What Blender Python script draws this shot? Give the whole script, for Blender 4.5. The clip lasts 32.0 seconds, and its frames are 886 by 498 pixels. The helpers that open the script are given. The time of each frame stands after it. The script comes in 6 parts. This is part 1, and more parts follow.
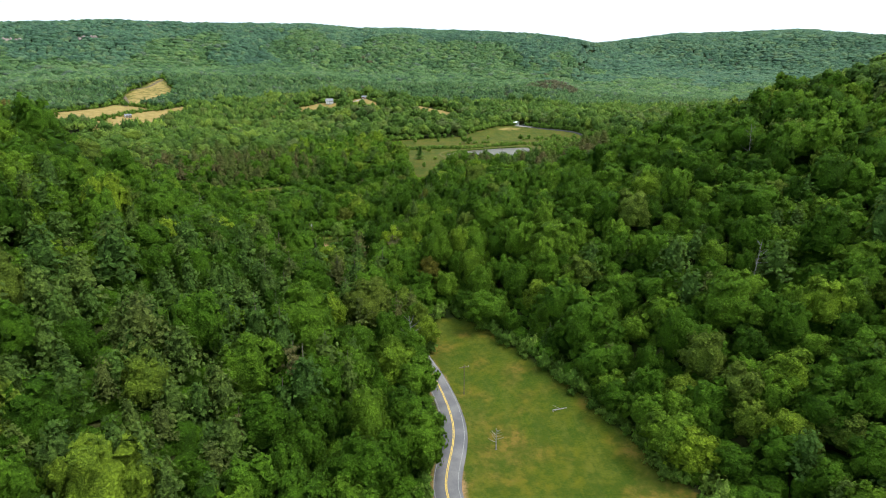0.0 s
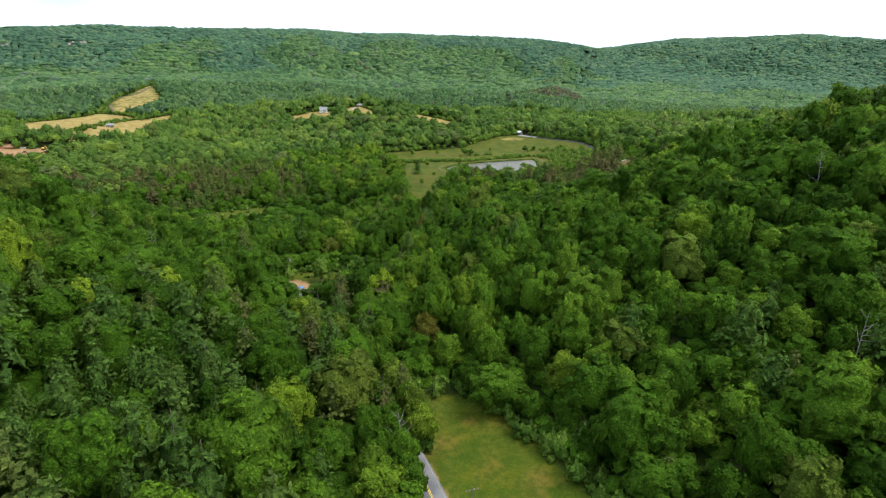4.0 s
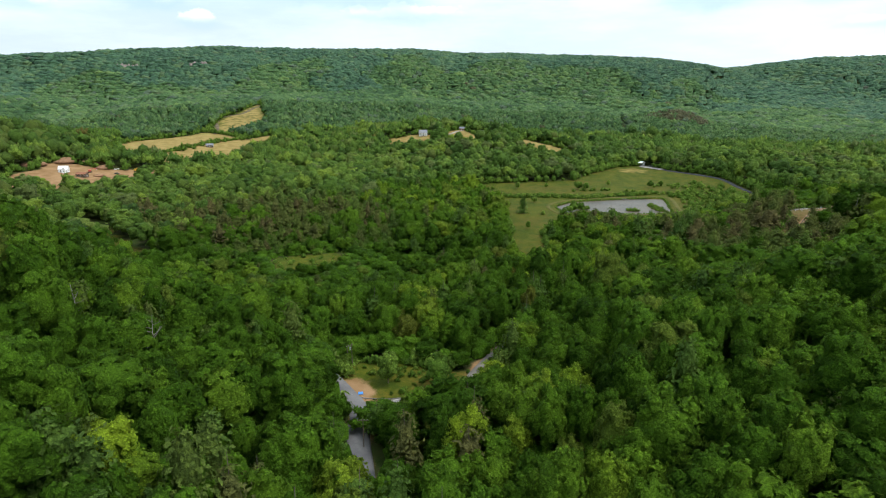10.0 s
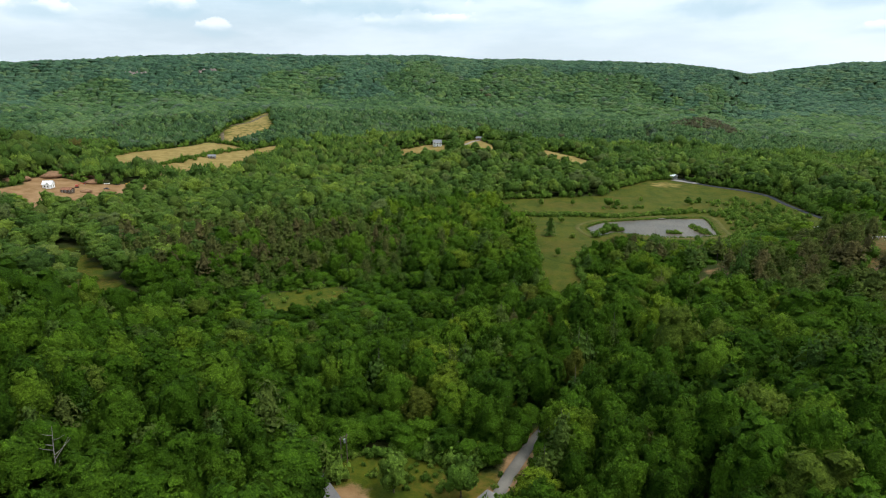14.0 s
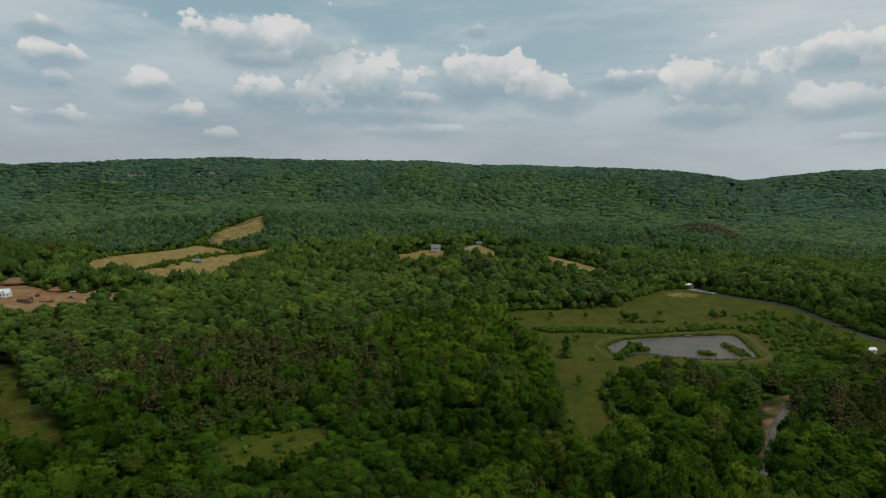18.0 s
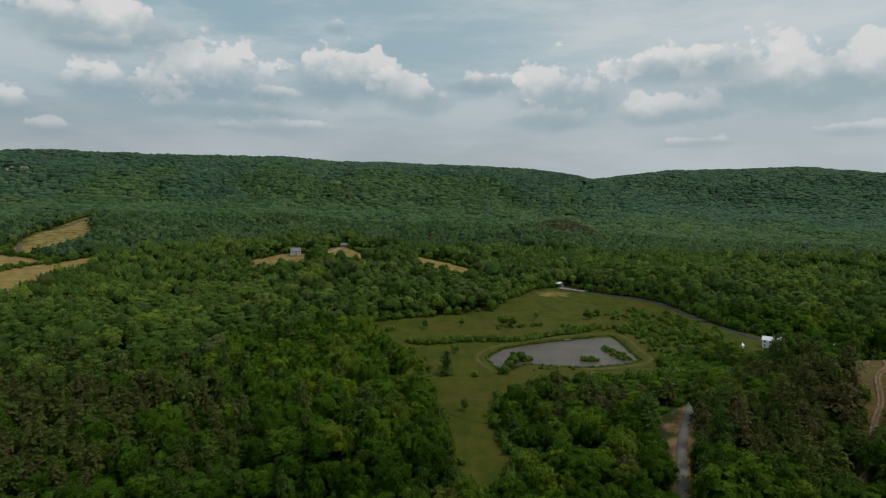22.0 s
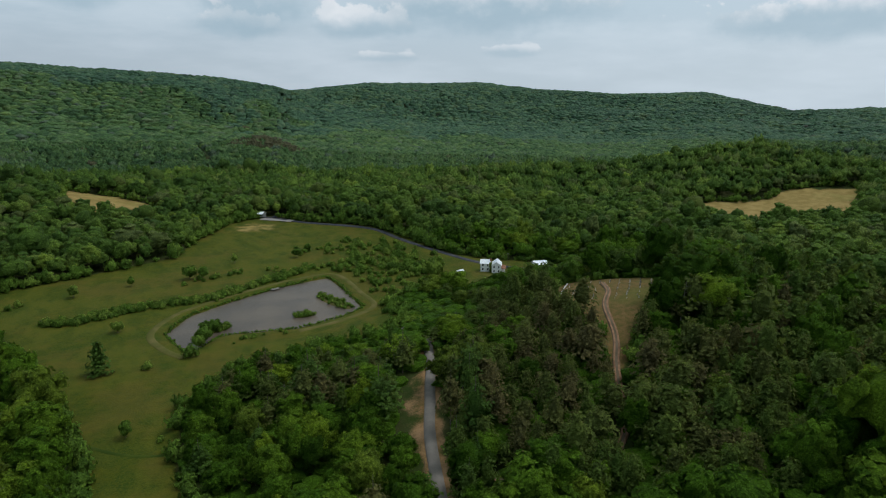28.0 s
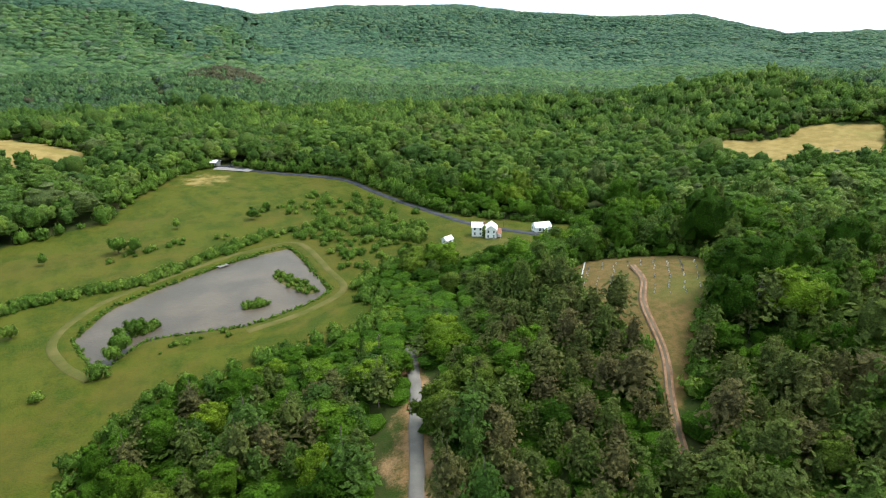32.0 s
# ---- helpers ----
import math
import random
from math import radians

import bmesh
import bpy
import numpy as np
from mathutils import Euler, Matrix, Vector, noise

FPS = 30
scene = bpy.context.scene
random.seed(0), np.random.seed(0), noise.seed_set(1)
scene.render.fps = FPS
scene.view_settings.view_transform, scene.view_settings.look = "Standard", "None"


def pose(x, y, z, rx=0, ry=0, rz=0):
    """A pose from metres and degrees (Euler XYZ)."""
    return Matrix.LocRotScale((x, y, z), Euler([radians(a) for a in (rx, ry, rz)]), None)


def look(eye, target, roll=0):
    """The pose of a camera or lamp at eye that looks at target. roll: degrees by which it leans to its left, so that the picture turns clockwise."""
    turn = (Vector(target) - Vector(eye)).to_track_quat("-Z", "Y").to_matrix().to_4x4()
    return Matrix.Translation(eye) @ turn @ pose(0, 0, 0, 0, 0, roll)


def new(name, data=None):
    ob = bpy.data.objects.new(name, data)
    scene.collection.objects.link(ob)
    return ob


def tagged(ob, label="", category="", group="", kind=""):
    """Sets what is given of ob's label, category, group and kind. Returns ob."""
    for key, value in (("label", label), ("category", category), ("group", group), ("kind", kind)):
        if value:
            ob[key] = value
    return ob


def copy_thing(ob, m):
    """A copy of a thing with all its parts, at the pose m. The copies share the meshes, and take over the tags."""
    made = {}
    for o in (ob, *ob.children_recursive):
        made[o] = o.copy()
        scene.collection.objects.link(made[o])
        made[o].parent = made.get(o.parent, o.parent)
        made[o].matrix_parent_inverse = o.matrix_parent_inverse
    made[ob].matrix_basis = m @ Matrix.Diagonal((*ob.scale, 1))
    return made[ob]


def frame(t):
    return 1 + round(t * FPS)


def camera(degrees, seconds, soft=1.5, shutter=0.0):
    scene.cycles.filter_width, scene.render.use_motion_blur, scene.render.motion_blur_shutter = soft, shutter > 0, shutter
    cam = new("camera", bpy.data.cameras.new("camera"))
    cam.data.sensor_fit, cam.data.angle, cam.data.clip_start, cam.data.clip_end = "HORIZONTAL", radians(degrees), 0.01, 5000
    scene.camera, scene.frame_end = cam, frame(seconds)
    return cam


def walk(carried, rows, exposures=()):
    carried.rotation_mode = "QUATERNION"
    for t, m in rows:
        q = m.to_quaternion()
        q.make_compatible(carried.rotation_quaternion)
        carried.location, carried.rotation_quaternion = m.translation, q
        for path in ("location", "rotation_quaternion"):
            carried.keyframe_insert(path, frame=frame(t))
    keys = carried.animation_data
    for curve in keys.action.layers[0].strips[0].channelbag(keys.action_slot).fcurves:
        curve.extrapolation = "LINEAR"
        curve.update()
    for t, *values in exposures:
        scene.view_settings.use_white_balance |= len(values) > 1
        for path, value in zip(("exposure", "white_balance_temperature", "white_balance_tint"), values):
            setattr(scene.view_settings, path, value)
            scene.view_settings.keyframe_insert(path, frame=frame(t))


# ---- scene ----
cam = camera(74.2, 32.0, 1.1)
METRES, EYE, TILT, LEAN, TURN = 420.0, 100.0, -17.8, 0.2, 0.0
ROWS = [
    (0.0, 0.0, 0.0, 0.0, 0.0, 0.0, -0.0),
    (0.5, -0.0001, 0.0115, 0.004, -0.01, 0.03, 0.01),
    (1.0, -0.0001, 0.0234, 0.0082, -0.02, 0.05, 0.01),
    (1.5, -0.0, 0.0356, 0.0125, -0.01, 0.09, 0.01),
    (2.0, 0.0001, 0.0496, 0.0175, -0.02, 0.12, 0.02),
    (2.5, 0.0002, 0.0621, 0.0219, -0.03, 0.14, 0.02),
    (3.0, 0.0001, 0.0766, 0.0271, -0.04, 0.19, 0.03),
    (3.5, -0.0001, 0.091, 0.0322, -0.05, 0.28, 0.05),
    (5.5, -0.0012, 0.1535, 0.0547, -0.11, 1.62, 0.08),
    (6.0, -0.0015, 0.1693, 0.0599, -0.11, 2.0, 0.12),
    (6.5, -0.0023, 0.1844, 0.065, 0.29, 2.2, -0.03),
    (7.0, -0.0033, 0.2009, 0.0707, 2.21, 2.27, -0.69),
    (7.5, -0.0052, 0.2156, 0.0757, 4.83, 2.22, -1.68),
    (8.0, -0.0072, 0.232, 0.0813, 6.6, 2.15, -2.25),
    (8.5, -0.0097, 0.2464, 0.0861, 7.31, 2.13, -2.48),
    (9.0, -0.0128, 0.2625, 0.0914, 8.04, 2.1, -2.73),
    (9.5, -0.0157, 0.2769, 0.0961, 8.78, 2.07, -2.98),
    (10.0, -0.0191, 0.2919, 0.1012, 9.34, 2.01, -3.19),
    (10.5, -0.0225, 0.3064, 0.1061, 9.8, 1.98, -3.33),
    (11.0, -0.0264, 0.3229, 0.1115, 10.2, 1.95, -3.45),
    (11.5, -0.0301, 0.3374, 0.1164, 10.38, 1.9, -3.5),
    (12.0, -0.0339, 0.3524, 0.1213, 10.48, 1.88, -3.51),
    (12.5, -0.0372, 0.3656, 0.1257, 10.53, 1.85, -3.5),
    (13.0, -0.0409, 0.3804, 0.1308, 10.55, 1.89, -3.48),
    (13.5, -0.0443, 0.3937, 0.1353, 10.57, 2.06, -3.46),
    (15.5, -0.0596, 0.4477, 0.1528, 10.48, 5.99, -3.55),
    (16.0, -0.0632, 0.4615, 0.1575, 10.47, 7.52, -3.59),
    (16.5, -0.0664, 0.474, 0.1618, 10.44, 8.87, -3.67),
    (17.0, -0.0702, 0.4887, 0.1666, 10.42, 10.42, -3.69),
    (17.5, -0.0737, 0.5019, 0.171, 10.39, 11.63, -3.74),
    (18.0, -0.0771, 0.5162, 0.1752, 10.17, 12.42, -3.72),
    (18.5, -0.0803, 0.5298, 0.1797, 9.55, 12.66, -3.52),
    (19.0, -0.0833, 0.5439, 0.1841, 8.56, 12.68, -3.2),
    (19.5, -0.0861, 0.5579, 0.1885, 7.36, 12.68, -2.81),
    (20.0, -0.0885, 0.5713, 0.1932, 6.1, 12.69, -2.4),
    (20.5, -0.0905, 0.585, 0.1976, 4.37, 12.7, -1.83),
    (21.0, -0.0919, 0.5988, 0.2019, 2.3, 12.7, -1.14),
    (21.5, -0.0929, 0.6116, 0.2063, 0.15, 12.65, -0.44),
    (22.0, -0.0931, 0.6254, 0.2109, -2.4, 12.57, 0.41),
    (22.5, -0.0927, 0.6385, 0.2153, -4.92, 12.46, 1.22),
    (23.0, -0.0917, 0.6524, 0.2198, -7.66, 12.32, 2.1),
    (23.5, -0.0901, 0.6652, 0.2241, -10.3, 12.15, 2.93),
    (24.0, -0.0876, 0.6799, 0.2288, -13.37, 11.92, 3.9),
    (24.5, -0.0848, 0.6923, 0.2331, -16.09, 11.66, 4.7),
    (25.0, -0.0805, 0.7055, 0.2377, -18.96, 11.35, 5.57),
    (25.5, -0.0755, 0.7193, 0.2417, -21.8, 10.92, 6.37),
    (27.5, -0.0495, 0.7749, 0.2598, -29.22, 5.18, 8.34),
    (28.0, -0.0417, 0.789, 0.2649, -29.68, 2.11, 8.48),
    (28.5, -0.0337, 0.8029, 0.2702, -29.92, -1.1, 8.58),
    (29.0, -0.0248, 0.8183, 0.276, -30.1, -3.53, 8.64),
    (29.5, -0.0167, 0.8322, 0.2809, -30.16, -4.48, 8.69),
    (30.0, -0.0073, 0.8483, 0.2865, -30.19, -4.57, 8.74),
    (30.5, 0.0012, 0.8626, 0.2913, -30.28, -4.61, 8.81),
    (31.0, 0.0111, 0.879, 0.2969, -30.77, -4.72, 8.98),
    (31.5, 0.0203, 0.8938, 0.3021, -31.17, -4.83, 9.15),
    (32.0, 0.0309, 0.9109, 0.3078, -31.58, -4.94, 9.31),
]
EXPOSURES = [(0.0, 0.41, 6050, 10), (3.5, 0.41, 6050, 10), (6.0, 0.13, 6050, 10), (13.0, -0.07, 6050, 10), (15.5, -0.55, 6330, 10), (18.0, -1.25, 6330, 10), (25.5, -1.25, 6330, 10), (28.0, -0.96, 5950, 10), (29.2, 0.19, 5950, 10), (30.0, 0.36, 5950, 10), (32.0, 0.44, 5950, 10)]
walk(cam, [(t, pose(0, 0, EYE, TILT, LEAN, TURN) @ pose(METRES * x, METRES * y, METRES * z, 90 + pitch, roll, yaw)) for t, x, y, z, yaw, pitch, roll in ROWS], EXPOSURES)

# ---- light ----
SUN_EL, SUN_AZ = radians(60.0), radians(102.0)
sun_way = Vector((math.cos(SUN_EL) * math.sin(SUN_AZ), math.cos(SUN_EL) * math.cos(SUN_AZ), math.sin(SUN_EL)))
sun = new("sun", bpy.data.lights.new("sun", "SUN"))
sun.data.energy, sun.data.angle, sun.data.color = 2.9, radians(20.0), (1.0, 0.95, 0.86)
sun.matrix_world = look(sun_way * 50, (0, 0, 0))

world = bpy.data.worlds.new("sky")
scene.world = world
world.use_nodes = True


class Nodes:
    """Short hand for building a node tree."""

    def __init__(self, tree):
        self.tree = tree
        tree.nodes.clear()

    def add(self, kind, *inputs, **settings):
        node = self.tree.nodes.new(kind)
        for key, value in settings.items():
            setattr(node, key, value)
        for socket, value in inputs:
            self.put(node.inputs[socket], value)
        return node

    def put(self, socket, value):
        if isinstance(value, bpy.types.NodeSocket):
            self.tree.links.new(value, socket)
        elif isinstance(value, bpy.types.Node):
            self.tree.links.new(value.outputs[0], socket)
        else:
            socket.default_value = value

    def math(self, op, a, b=0.0, c=0.0, clamp=False):
        return self.add("ShaderNodeMath", (0, a), (1, b), (2, c), operation=op, use_clamp=clamp).outputs[0]

    def noise(self, vector, scale, detail=4.0, rough=0.55, color=False):
        node = self.add("ShaderNodeTexNoise", ("Vector", vector), ("Scale", scale), ("Detail", detail), ("Roughness", rough))
        return node.outputs[1 if color else 0]

    def step(self, value, low, high):
        return self.add("ShaderNodeMapRange", (0, value), (1, low), (2, high), interpolation_type="SMOOTHSTEP").outputs[0]

    def mix(self, fac, a, b, blend="MIX"):
        node = self.add("ShaderNodeMix", data_type="RGBA", blend_type=blend)
        for socket, value in ((0, fac), (6, a), (7, b)):
            self.put(node.inputs[socket], value)
        return node.outputs[2]

    def ramp(self, fac, stops):
        node = self.add("ShaderNodeValToRGB", (0, fac))
        elements = node.color_ramp.elements
        for i, (at, color) in enumerate(stops):
            e = elements[i] if i < 2 else elements.new(at)
            e.position, e.color = at, (*color, 1)
        return node.outputs[0]


def build_sky():
    n = Nodes(world.node_tree)
    coord = n.add("ShaderNodeTexCoord").outputs["Generated"]
    way = n.add("ShaderNodeSeparateXYZ", (0, coord))
    up = way.outputs[2]
    azimuth = n.math("MULTIPLY", n.math("ARCTAN2", way.outputs[0], way.outputs[1]), 57.2958)
    height = n.math("MULTIPLY", n.math("ARCSINE", up), 57.2958)
    air = n.add("ShaderNodeTexSky", sky_type="NISHITA", sun_disc=False, sun_elevation=SUN_EL, sun_rotation=SUN_AZ,
                air_density=1.0, dust_density=3.0, ozone_density=1.5).outputs[0]
    air = n.mix(1.0, air, (0.085, 0.085, 0.085, 1), "MULTIPLY")
    # thin high veil, streaked, brightest round the hidden sun
    flat = n.add("ShaderNodeVectorMath", (0, coord), (1, (1.0, 1.0, 4.5)), operation="MULTIPLY").outputs[0]
    veil = n.step(n.noise(flat, 2.6, 6.0, 0.6), 0.36, 0.66)
    clear = n.mix(n.step(height, 3.0, 14.0), (0.90, 1.02, 1.08, 1), (0.76, 1.08, 1.20, 1))
    clear = n.mix(n.math("MULTIPLY", n.step(azimuth, -30.0, 45.0), 0.55), clear, (1.30, 1.45, 1.48, 1))
    color = n.mix(n.math("ADD", n.math("MULTIPLY", veil, 0.1), 0.85), air, clear)
    color = n.mix(n.math("MULTIPLY", veil, n.math("ADD", n.math("MULTIPLY", n.step(height, 2.0, 20.0), 0.6), 0.2)), color, (1.40, 1.43, 1.42, 1))
    facing = n.add("ShaderNodeVectorMath", (0, coord), (1, tuple(sun_way)), operation="DOT_PRODUCT").outputs["Value"]
    aureole = n.math("MULTIPLY", n.math("POWER", n.math("MAXIMUM", facing, 0.0), 3.0), 0.7)
    color = n.mix(aureole, color, (1.0, 0.97, 0.92, 1), "ADD")
    # heaped clouds, the farthest first: bearing, height of the base, half width, thickness, all in degrees
    heaps = [(-12.6, 6.1, 6.0, 1.2), (-31.4, 5.2, 2.2, 1.2), (37.1, 5.2, 2.4, 0.9), (25.7, 4.6, 3.2, 0.9), (-60, 6, 9, 2.4), (62, 7, 9, 2.8),
             (-44.0, 6.1, 2.4, 1.5), (-34.1, 6.8, 2.9, 1.8), (12.0, 6.9, 4.4, 2.0), (23.3, 7.2, 4.4, 2.2), (-18.0, 7.4, 6.8, 1.9), (-43.6, 9.1, 0.9, 1.4), (-36.8, 8.9, 2.6, 2.2),
             (-44.0, 10.7, 2.4, 1.8), (-44.6, 12.9, 2.0, 1.6), (-26.7, 8.8, 4.8, 2.4), (-13.7, 8.9, 2.6, 1.5), (-0.5, 8.9, 3.4, 2.8), (-18.3, 9.2, 6.2, 5.0), (-6.9, 10.3, 5.6, 4.3),
             (5.7, 10.3, 3.6, 1.8), (14.0, 8.7, 5.2, 4.0), (35.2, 8.7, 10.5, 4.5), (24.5, 11.0, 5.6, 2.6), (-27.6, 12.0, 3.4, 1.0), (-26.4, 13.1, 6.9, 3.9), (-7.8, 15.2, 1.2, 1.3),
             (43.4, 12.7, 1.6, 1.2), (-66, 12, 10, 5), (66, 12, 10, 5)]
    tall = n.add("ShaderNodeVectorMath", (0, coord), (1, (1, 1, 1.25)), operation="MULTIPLY").outputs[0]
    billow = n.noise(tall, 15.0, 8.0, 0.64)
    puff = n.add("ShaderNodeTexVoronoi", ("Vector", n.mix(0.02, tall, n.noise(tall, 30.0, 3.0, 0.5, True), "ADD")), ("Scale", 26.0), ("Detail", 2.0), ("Roughness", 0.55), feature="SMOOTH_F1").outputs[0]
    rag = n.math("SUBTRACT", n.math("MULTIPLY", n.math("SUBTRACT", billow, 0.5), 2.2), n.math("MULTIPLY", n.math("SUBTRACT", puff, 0.42), 0.9))
    broad = n.math("SUBTRACT", n.noise(tall, 7.0, 3.0), 0.5)
    for bearing, base, wide, thick in heaps:
        dx = n.math("DIVIDE", n.math("SUBTRACT", azimuth, bearing), wide * 1.18)
        dy = n.math("DIVIDE", n.math("SUBTRACT", height, base), thick)
        above, below = n.math("MAXIMUM", dy, 0.0), n.math("MULTIPLY", n.math("MINIMUM", dy, 0.0), 1.7)
        far2 = n.math("ADD", n.math("MULTIPLY", dx, dx), n.math("ADD", n.math("MULTIPLY", above, above), n.math("MULTIPLY", below, below)))
        body = n.math("SUBTRACT", 1.0, n.math("SQRT", far2))
        ragged = n.math("ADD", n.math("MULTIPLY", rag, n.math("ADD", n.math("MULTIPLY", n.step(dy, -0.1, 0.5), 0.62), 0.30)), n.math("MULTIPLY", broad, 1.5))
        edge = n.math("ADD", n.math("ADD", body, 0.22), ragged)
        soft_edge = n.math("ADD", n.math("MULTIPLY", n.step(dy, 0.45, -0.2), 0.55), 0.24)
        mask = n.add("ShaderNodeMapRange", (0, edge), (1, 0.02), (2, n.math("ADD", soft_edge, 0.02)), interpolation_type="SMOOTHSTEP").outputs[0]
        # sunlit heads, grey-blue bases
        lit = n.step(n.math("ADD", n.math("SUBTRACT", dy, n.math("MULTIPLY", body, 0.10)), n.math("ADD", n.math("MULTIPLY", rag, 0.42), n.math("MULTIPLY", broad, 0.35))), -0.30, 0.52)
        cloud = n.mix(lit, (0.60, 0.82, 0.92, 1), (1.70, 1.65, 1.57, 1))
        haze = min(0.95, 0.42 + base * 0.048) * (0.9 if thick > 1.4 else 0.6)
        color = n.mix(n.math("MULTIPLY", mask, n.math("MULTIPLY", n.math("ADD", n.math("MULTIPLY", lit, 0.26), 0.74), haze)), color, cloud)
    back = n.add("ShaderNodeBackground", ("Color", color), ("Strength", 1.0))
    n.add("ShaderNodeOutputWorld", ("Surface", back))


build_sky()


# ---- materials ----
def material(name):
    m = bpy.data.materials.new(name)
    m.use_nodes = True
    return m, Nodes(m.node_tree)


def finish(n, color, rough=0.8, bump=None, depth=0.05, metal=0.0, gloss=0.3):
    links = [("Base Color", color), ("Roughness", rough), ("Metallic", metal), ("Specular IOR Level", gloss)]
    if bump is not None:
        links.append(("Normal", n.add("ShaderNodeBump", ("Height", bump), ("Distance", depth), ("Strength", 1.0))))
    shader = n.add("ShaderNodeBsdfPrincipled", *links)
    n.add("ShaderNodeOutputMaterial", ("Surface", shader))
    return shader


def plain(name, color, rough=0.7, spread=0.18, scale=1.5, metal=0.0, gloss=0.3, depth=0.01):
    """A painted, wooden or metal surface with stains and grain."""
    m, n = material(name)
    place = n.add("ShaderNodeNewGeometry").outputs["Position"]
    stain = n.noise(place, scale, 5.0)
    grain = n.noise(place, scale * 14, 3.0)
    both = n.math("ADD", n.math("MULTIPLY", stain, 0.7), n.math("MULTIPLY", grain, 0.3))
    dark = tuple(c * (1 - spread * 1.6) for c in color) + (1,)
    light = tuple(min(c * (1 + spread), 0.95) for c in color) + (1,)
    finish(n, n.mix(n.step(both, 0.3, 0.7), dark, light), rough, grain, depth, metal, gloss)
    return m


def leaves(name, stops, single, clump=0.9, sheen=0.06, depth=0.35):
    """Foliage: a tone for each tree, a tint for each spray, mottling, and shaded leaf gaps painted in."""
    m, n = material(name)
    place = n.add("ShaderNodeNewGeometry")
    if single:
        tone = n.add("ShaderNodeObjectInfo").outputs["Random"]
    else:
        tone = n.add("ShaderNodeAttribute", attribute_name="tone").outputs["Fac"]
    color = n.ramp(tone, stops)
    spray = place.outputs["Random Per Island"]
    where = place.outputs["Position"]
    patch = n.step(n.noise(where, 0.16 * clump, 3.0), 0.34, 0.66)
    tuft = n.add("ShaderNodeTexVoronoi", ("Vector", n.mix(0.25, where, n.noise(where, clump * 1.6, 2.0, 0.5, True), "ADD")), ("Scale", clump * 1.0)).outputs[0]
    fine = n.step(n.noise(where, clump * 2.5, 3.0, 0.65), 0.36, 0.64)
    # darker between tufts and leaves: the gaps' shade put into the colour
    gap_fleck = n.math("ADD", n.math("MULTIPLY", fine, 0.55), n.math("MULTIPLY", n.step(tuft, 0.62, 0.08), 0.60))
    shade = n.math("ADD", n.math("MULTIPLY", patch, 0.30), n.math("ADD", n.math("MULTIPLY", spray, 0.16 if clump > 0.6 else 0.0), n.math("MULTIPLY", gap_fleck, 0.74)))
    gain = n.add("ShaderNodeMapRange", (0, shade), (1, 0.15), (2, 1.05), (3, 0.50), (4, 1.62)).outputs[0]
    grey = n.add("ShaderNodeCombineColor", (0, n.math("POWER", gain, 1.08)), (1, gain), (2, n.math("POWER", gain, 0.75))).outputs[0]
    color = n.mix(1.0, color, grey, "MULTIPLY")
    bump = n.add("ShaderNodeBump", ("Height", gap_fleck), ("Distance", depth), ("Strength", 0.9))
    skin = n.add("ShaderNodeBsdfPrincipled", ("Base Color", color), ("Roughness", 0.62), ("Specular IOR Level", sheen), ("Normal", bump))
    thin = n.add("ShaderNodeBsdfTranslucent", ("Color", n.mix(0.5, color, (0.13, 0.17, 0.026, 1))), ("Normal", bump))
    both = n.add("ShaderNodeMixShader", (0, 0.38), (1, skin.outputs[0]), (2, thin.outputs[0]))
    n.add("ShaderNodeOutputMaterial", ("Surface", both))
    return m


BROAD = [(0, (0.043, 0.098, 0.007)), (0.22, (0.062, 0.136, 0.008)), (0.45, (0.085, 0.178, 0.012)), (0.62, (0.111, 0.213, 0.014)), (0.78, (0.140, 0.240, 0.017)),
         (0.88, (0.222, 0.323, 0.019)), (0.95, (0.133, 0.193, 0.024)), (1, (0.130, 0.124, 0.017))]
# ridge leaves bluer and paler: aerial haze painted into their colour
FAR_HAZED = [(0, (0.048, 0.104, 0.063)), (0.3, (0.064, 0.135, 0.072)), (0.55, (0.081, 0.165, 0.083)), (0.8, (0.108, 0.194, 0.097)),
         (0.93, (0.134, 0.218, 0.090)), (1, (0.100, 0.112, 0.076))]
# valley leaves lighter and bluer than the near woods, with thin haze painted in
VALLEY_HAZED = [(0, (0.052, 0.100, 0.020)), (0.25, (0.073, 0.140, 0.023)), (0.5, (0.106, 0.185, 0.027)), (0.72, (0.143, 0.227, 0.036)),
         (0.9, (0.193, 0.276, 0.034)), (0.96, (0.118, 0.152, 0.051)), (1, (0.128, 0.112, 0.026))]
PINE = [(0, (0.055, 0.112, 0.019)), (0.35, (0.077, 0.136, 0.023)), (0.6, (0.100, 0.145, 0.027)),
         (0.85, (0.112, 0.122, 0.034)), (1, (0.128, 0.112, 0.043))]
SHRUB = [(0, (0.072, 0.138, 0.017)), (0.5, (0.117, 0.205, 0.026)),
         (1, (0.192, 0.270, 0.041))]
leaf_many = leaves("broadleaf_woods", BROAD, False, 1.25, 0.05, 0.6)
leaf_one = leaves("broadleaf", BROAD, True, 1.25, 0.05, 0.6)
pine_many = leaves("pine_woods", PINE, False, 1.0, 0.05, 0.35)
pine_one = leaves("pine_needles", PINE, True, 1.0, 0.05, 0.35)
leaf_far_hazed = leaves("hazed_ridge_woods", FAR_HAZED, False, 0.5, 0.12, 0.5)
# slopes: blue doubled, a middle step of haze put into the leaf colour
leaf_slope_hazed = leaves("hazed_slope_woods", [(p, (0.90 * r, 0.97 * g, 2.1 * b)) for p, (r, g, b) in VALLEY_HAZED], False, 0.6, 0.10, 0.6)
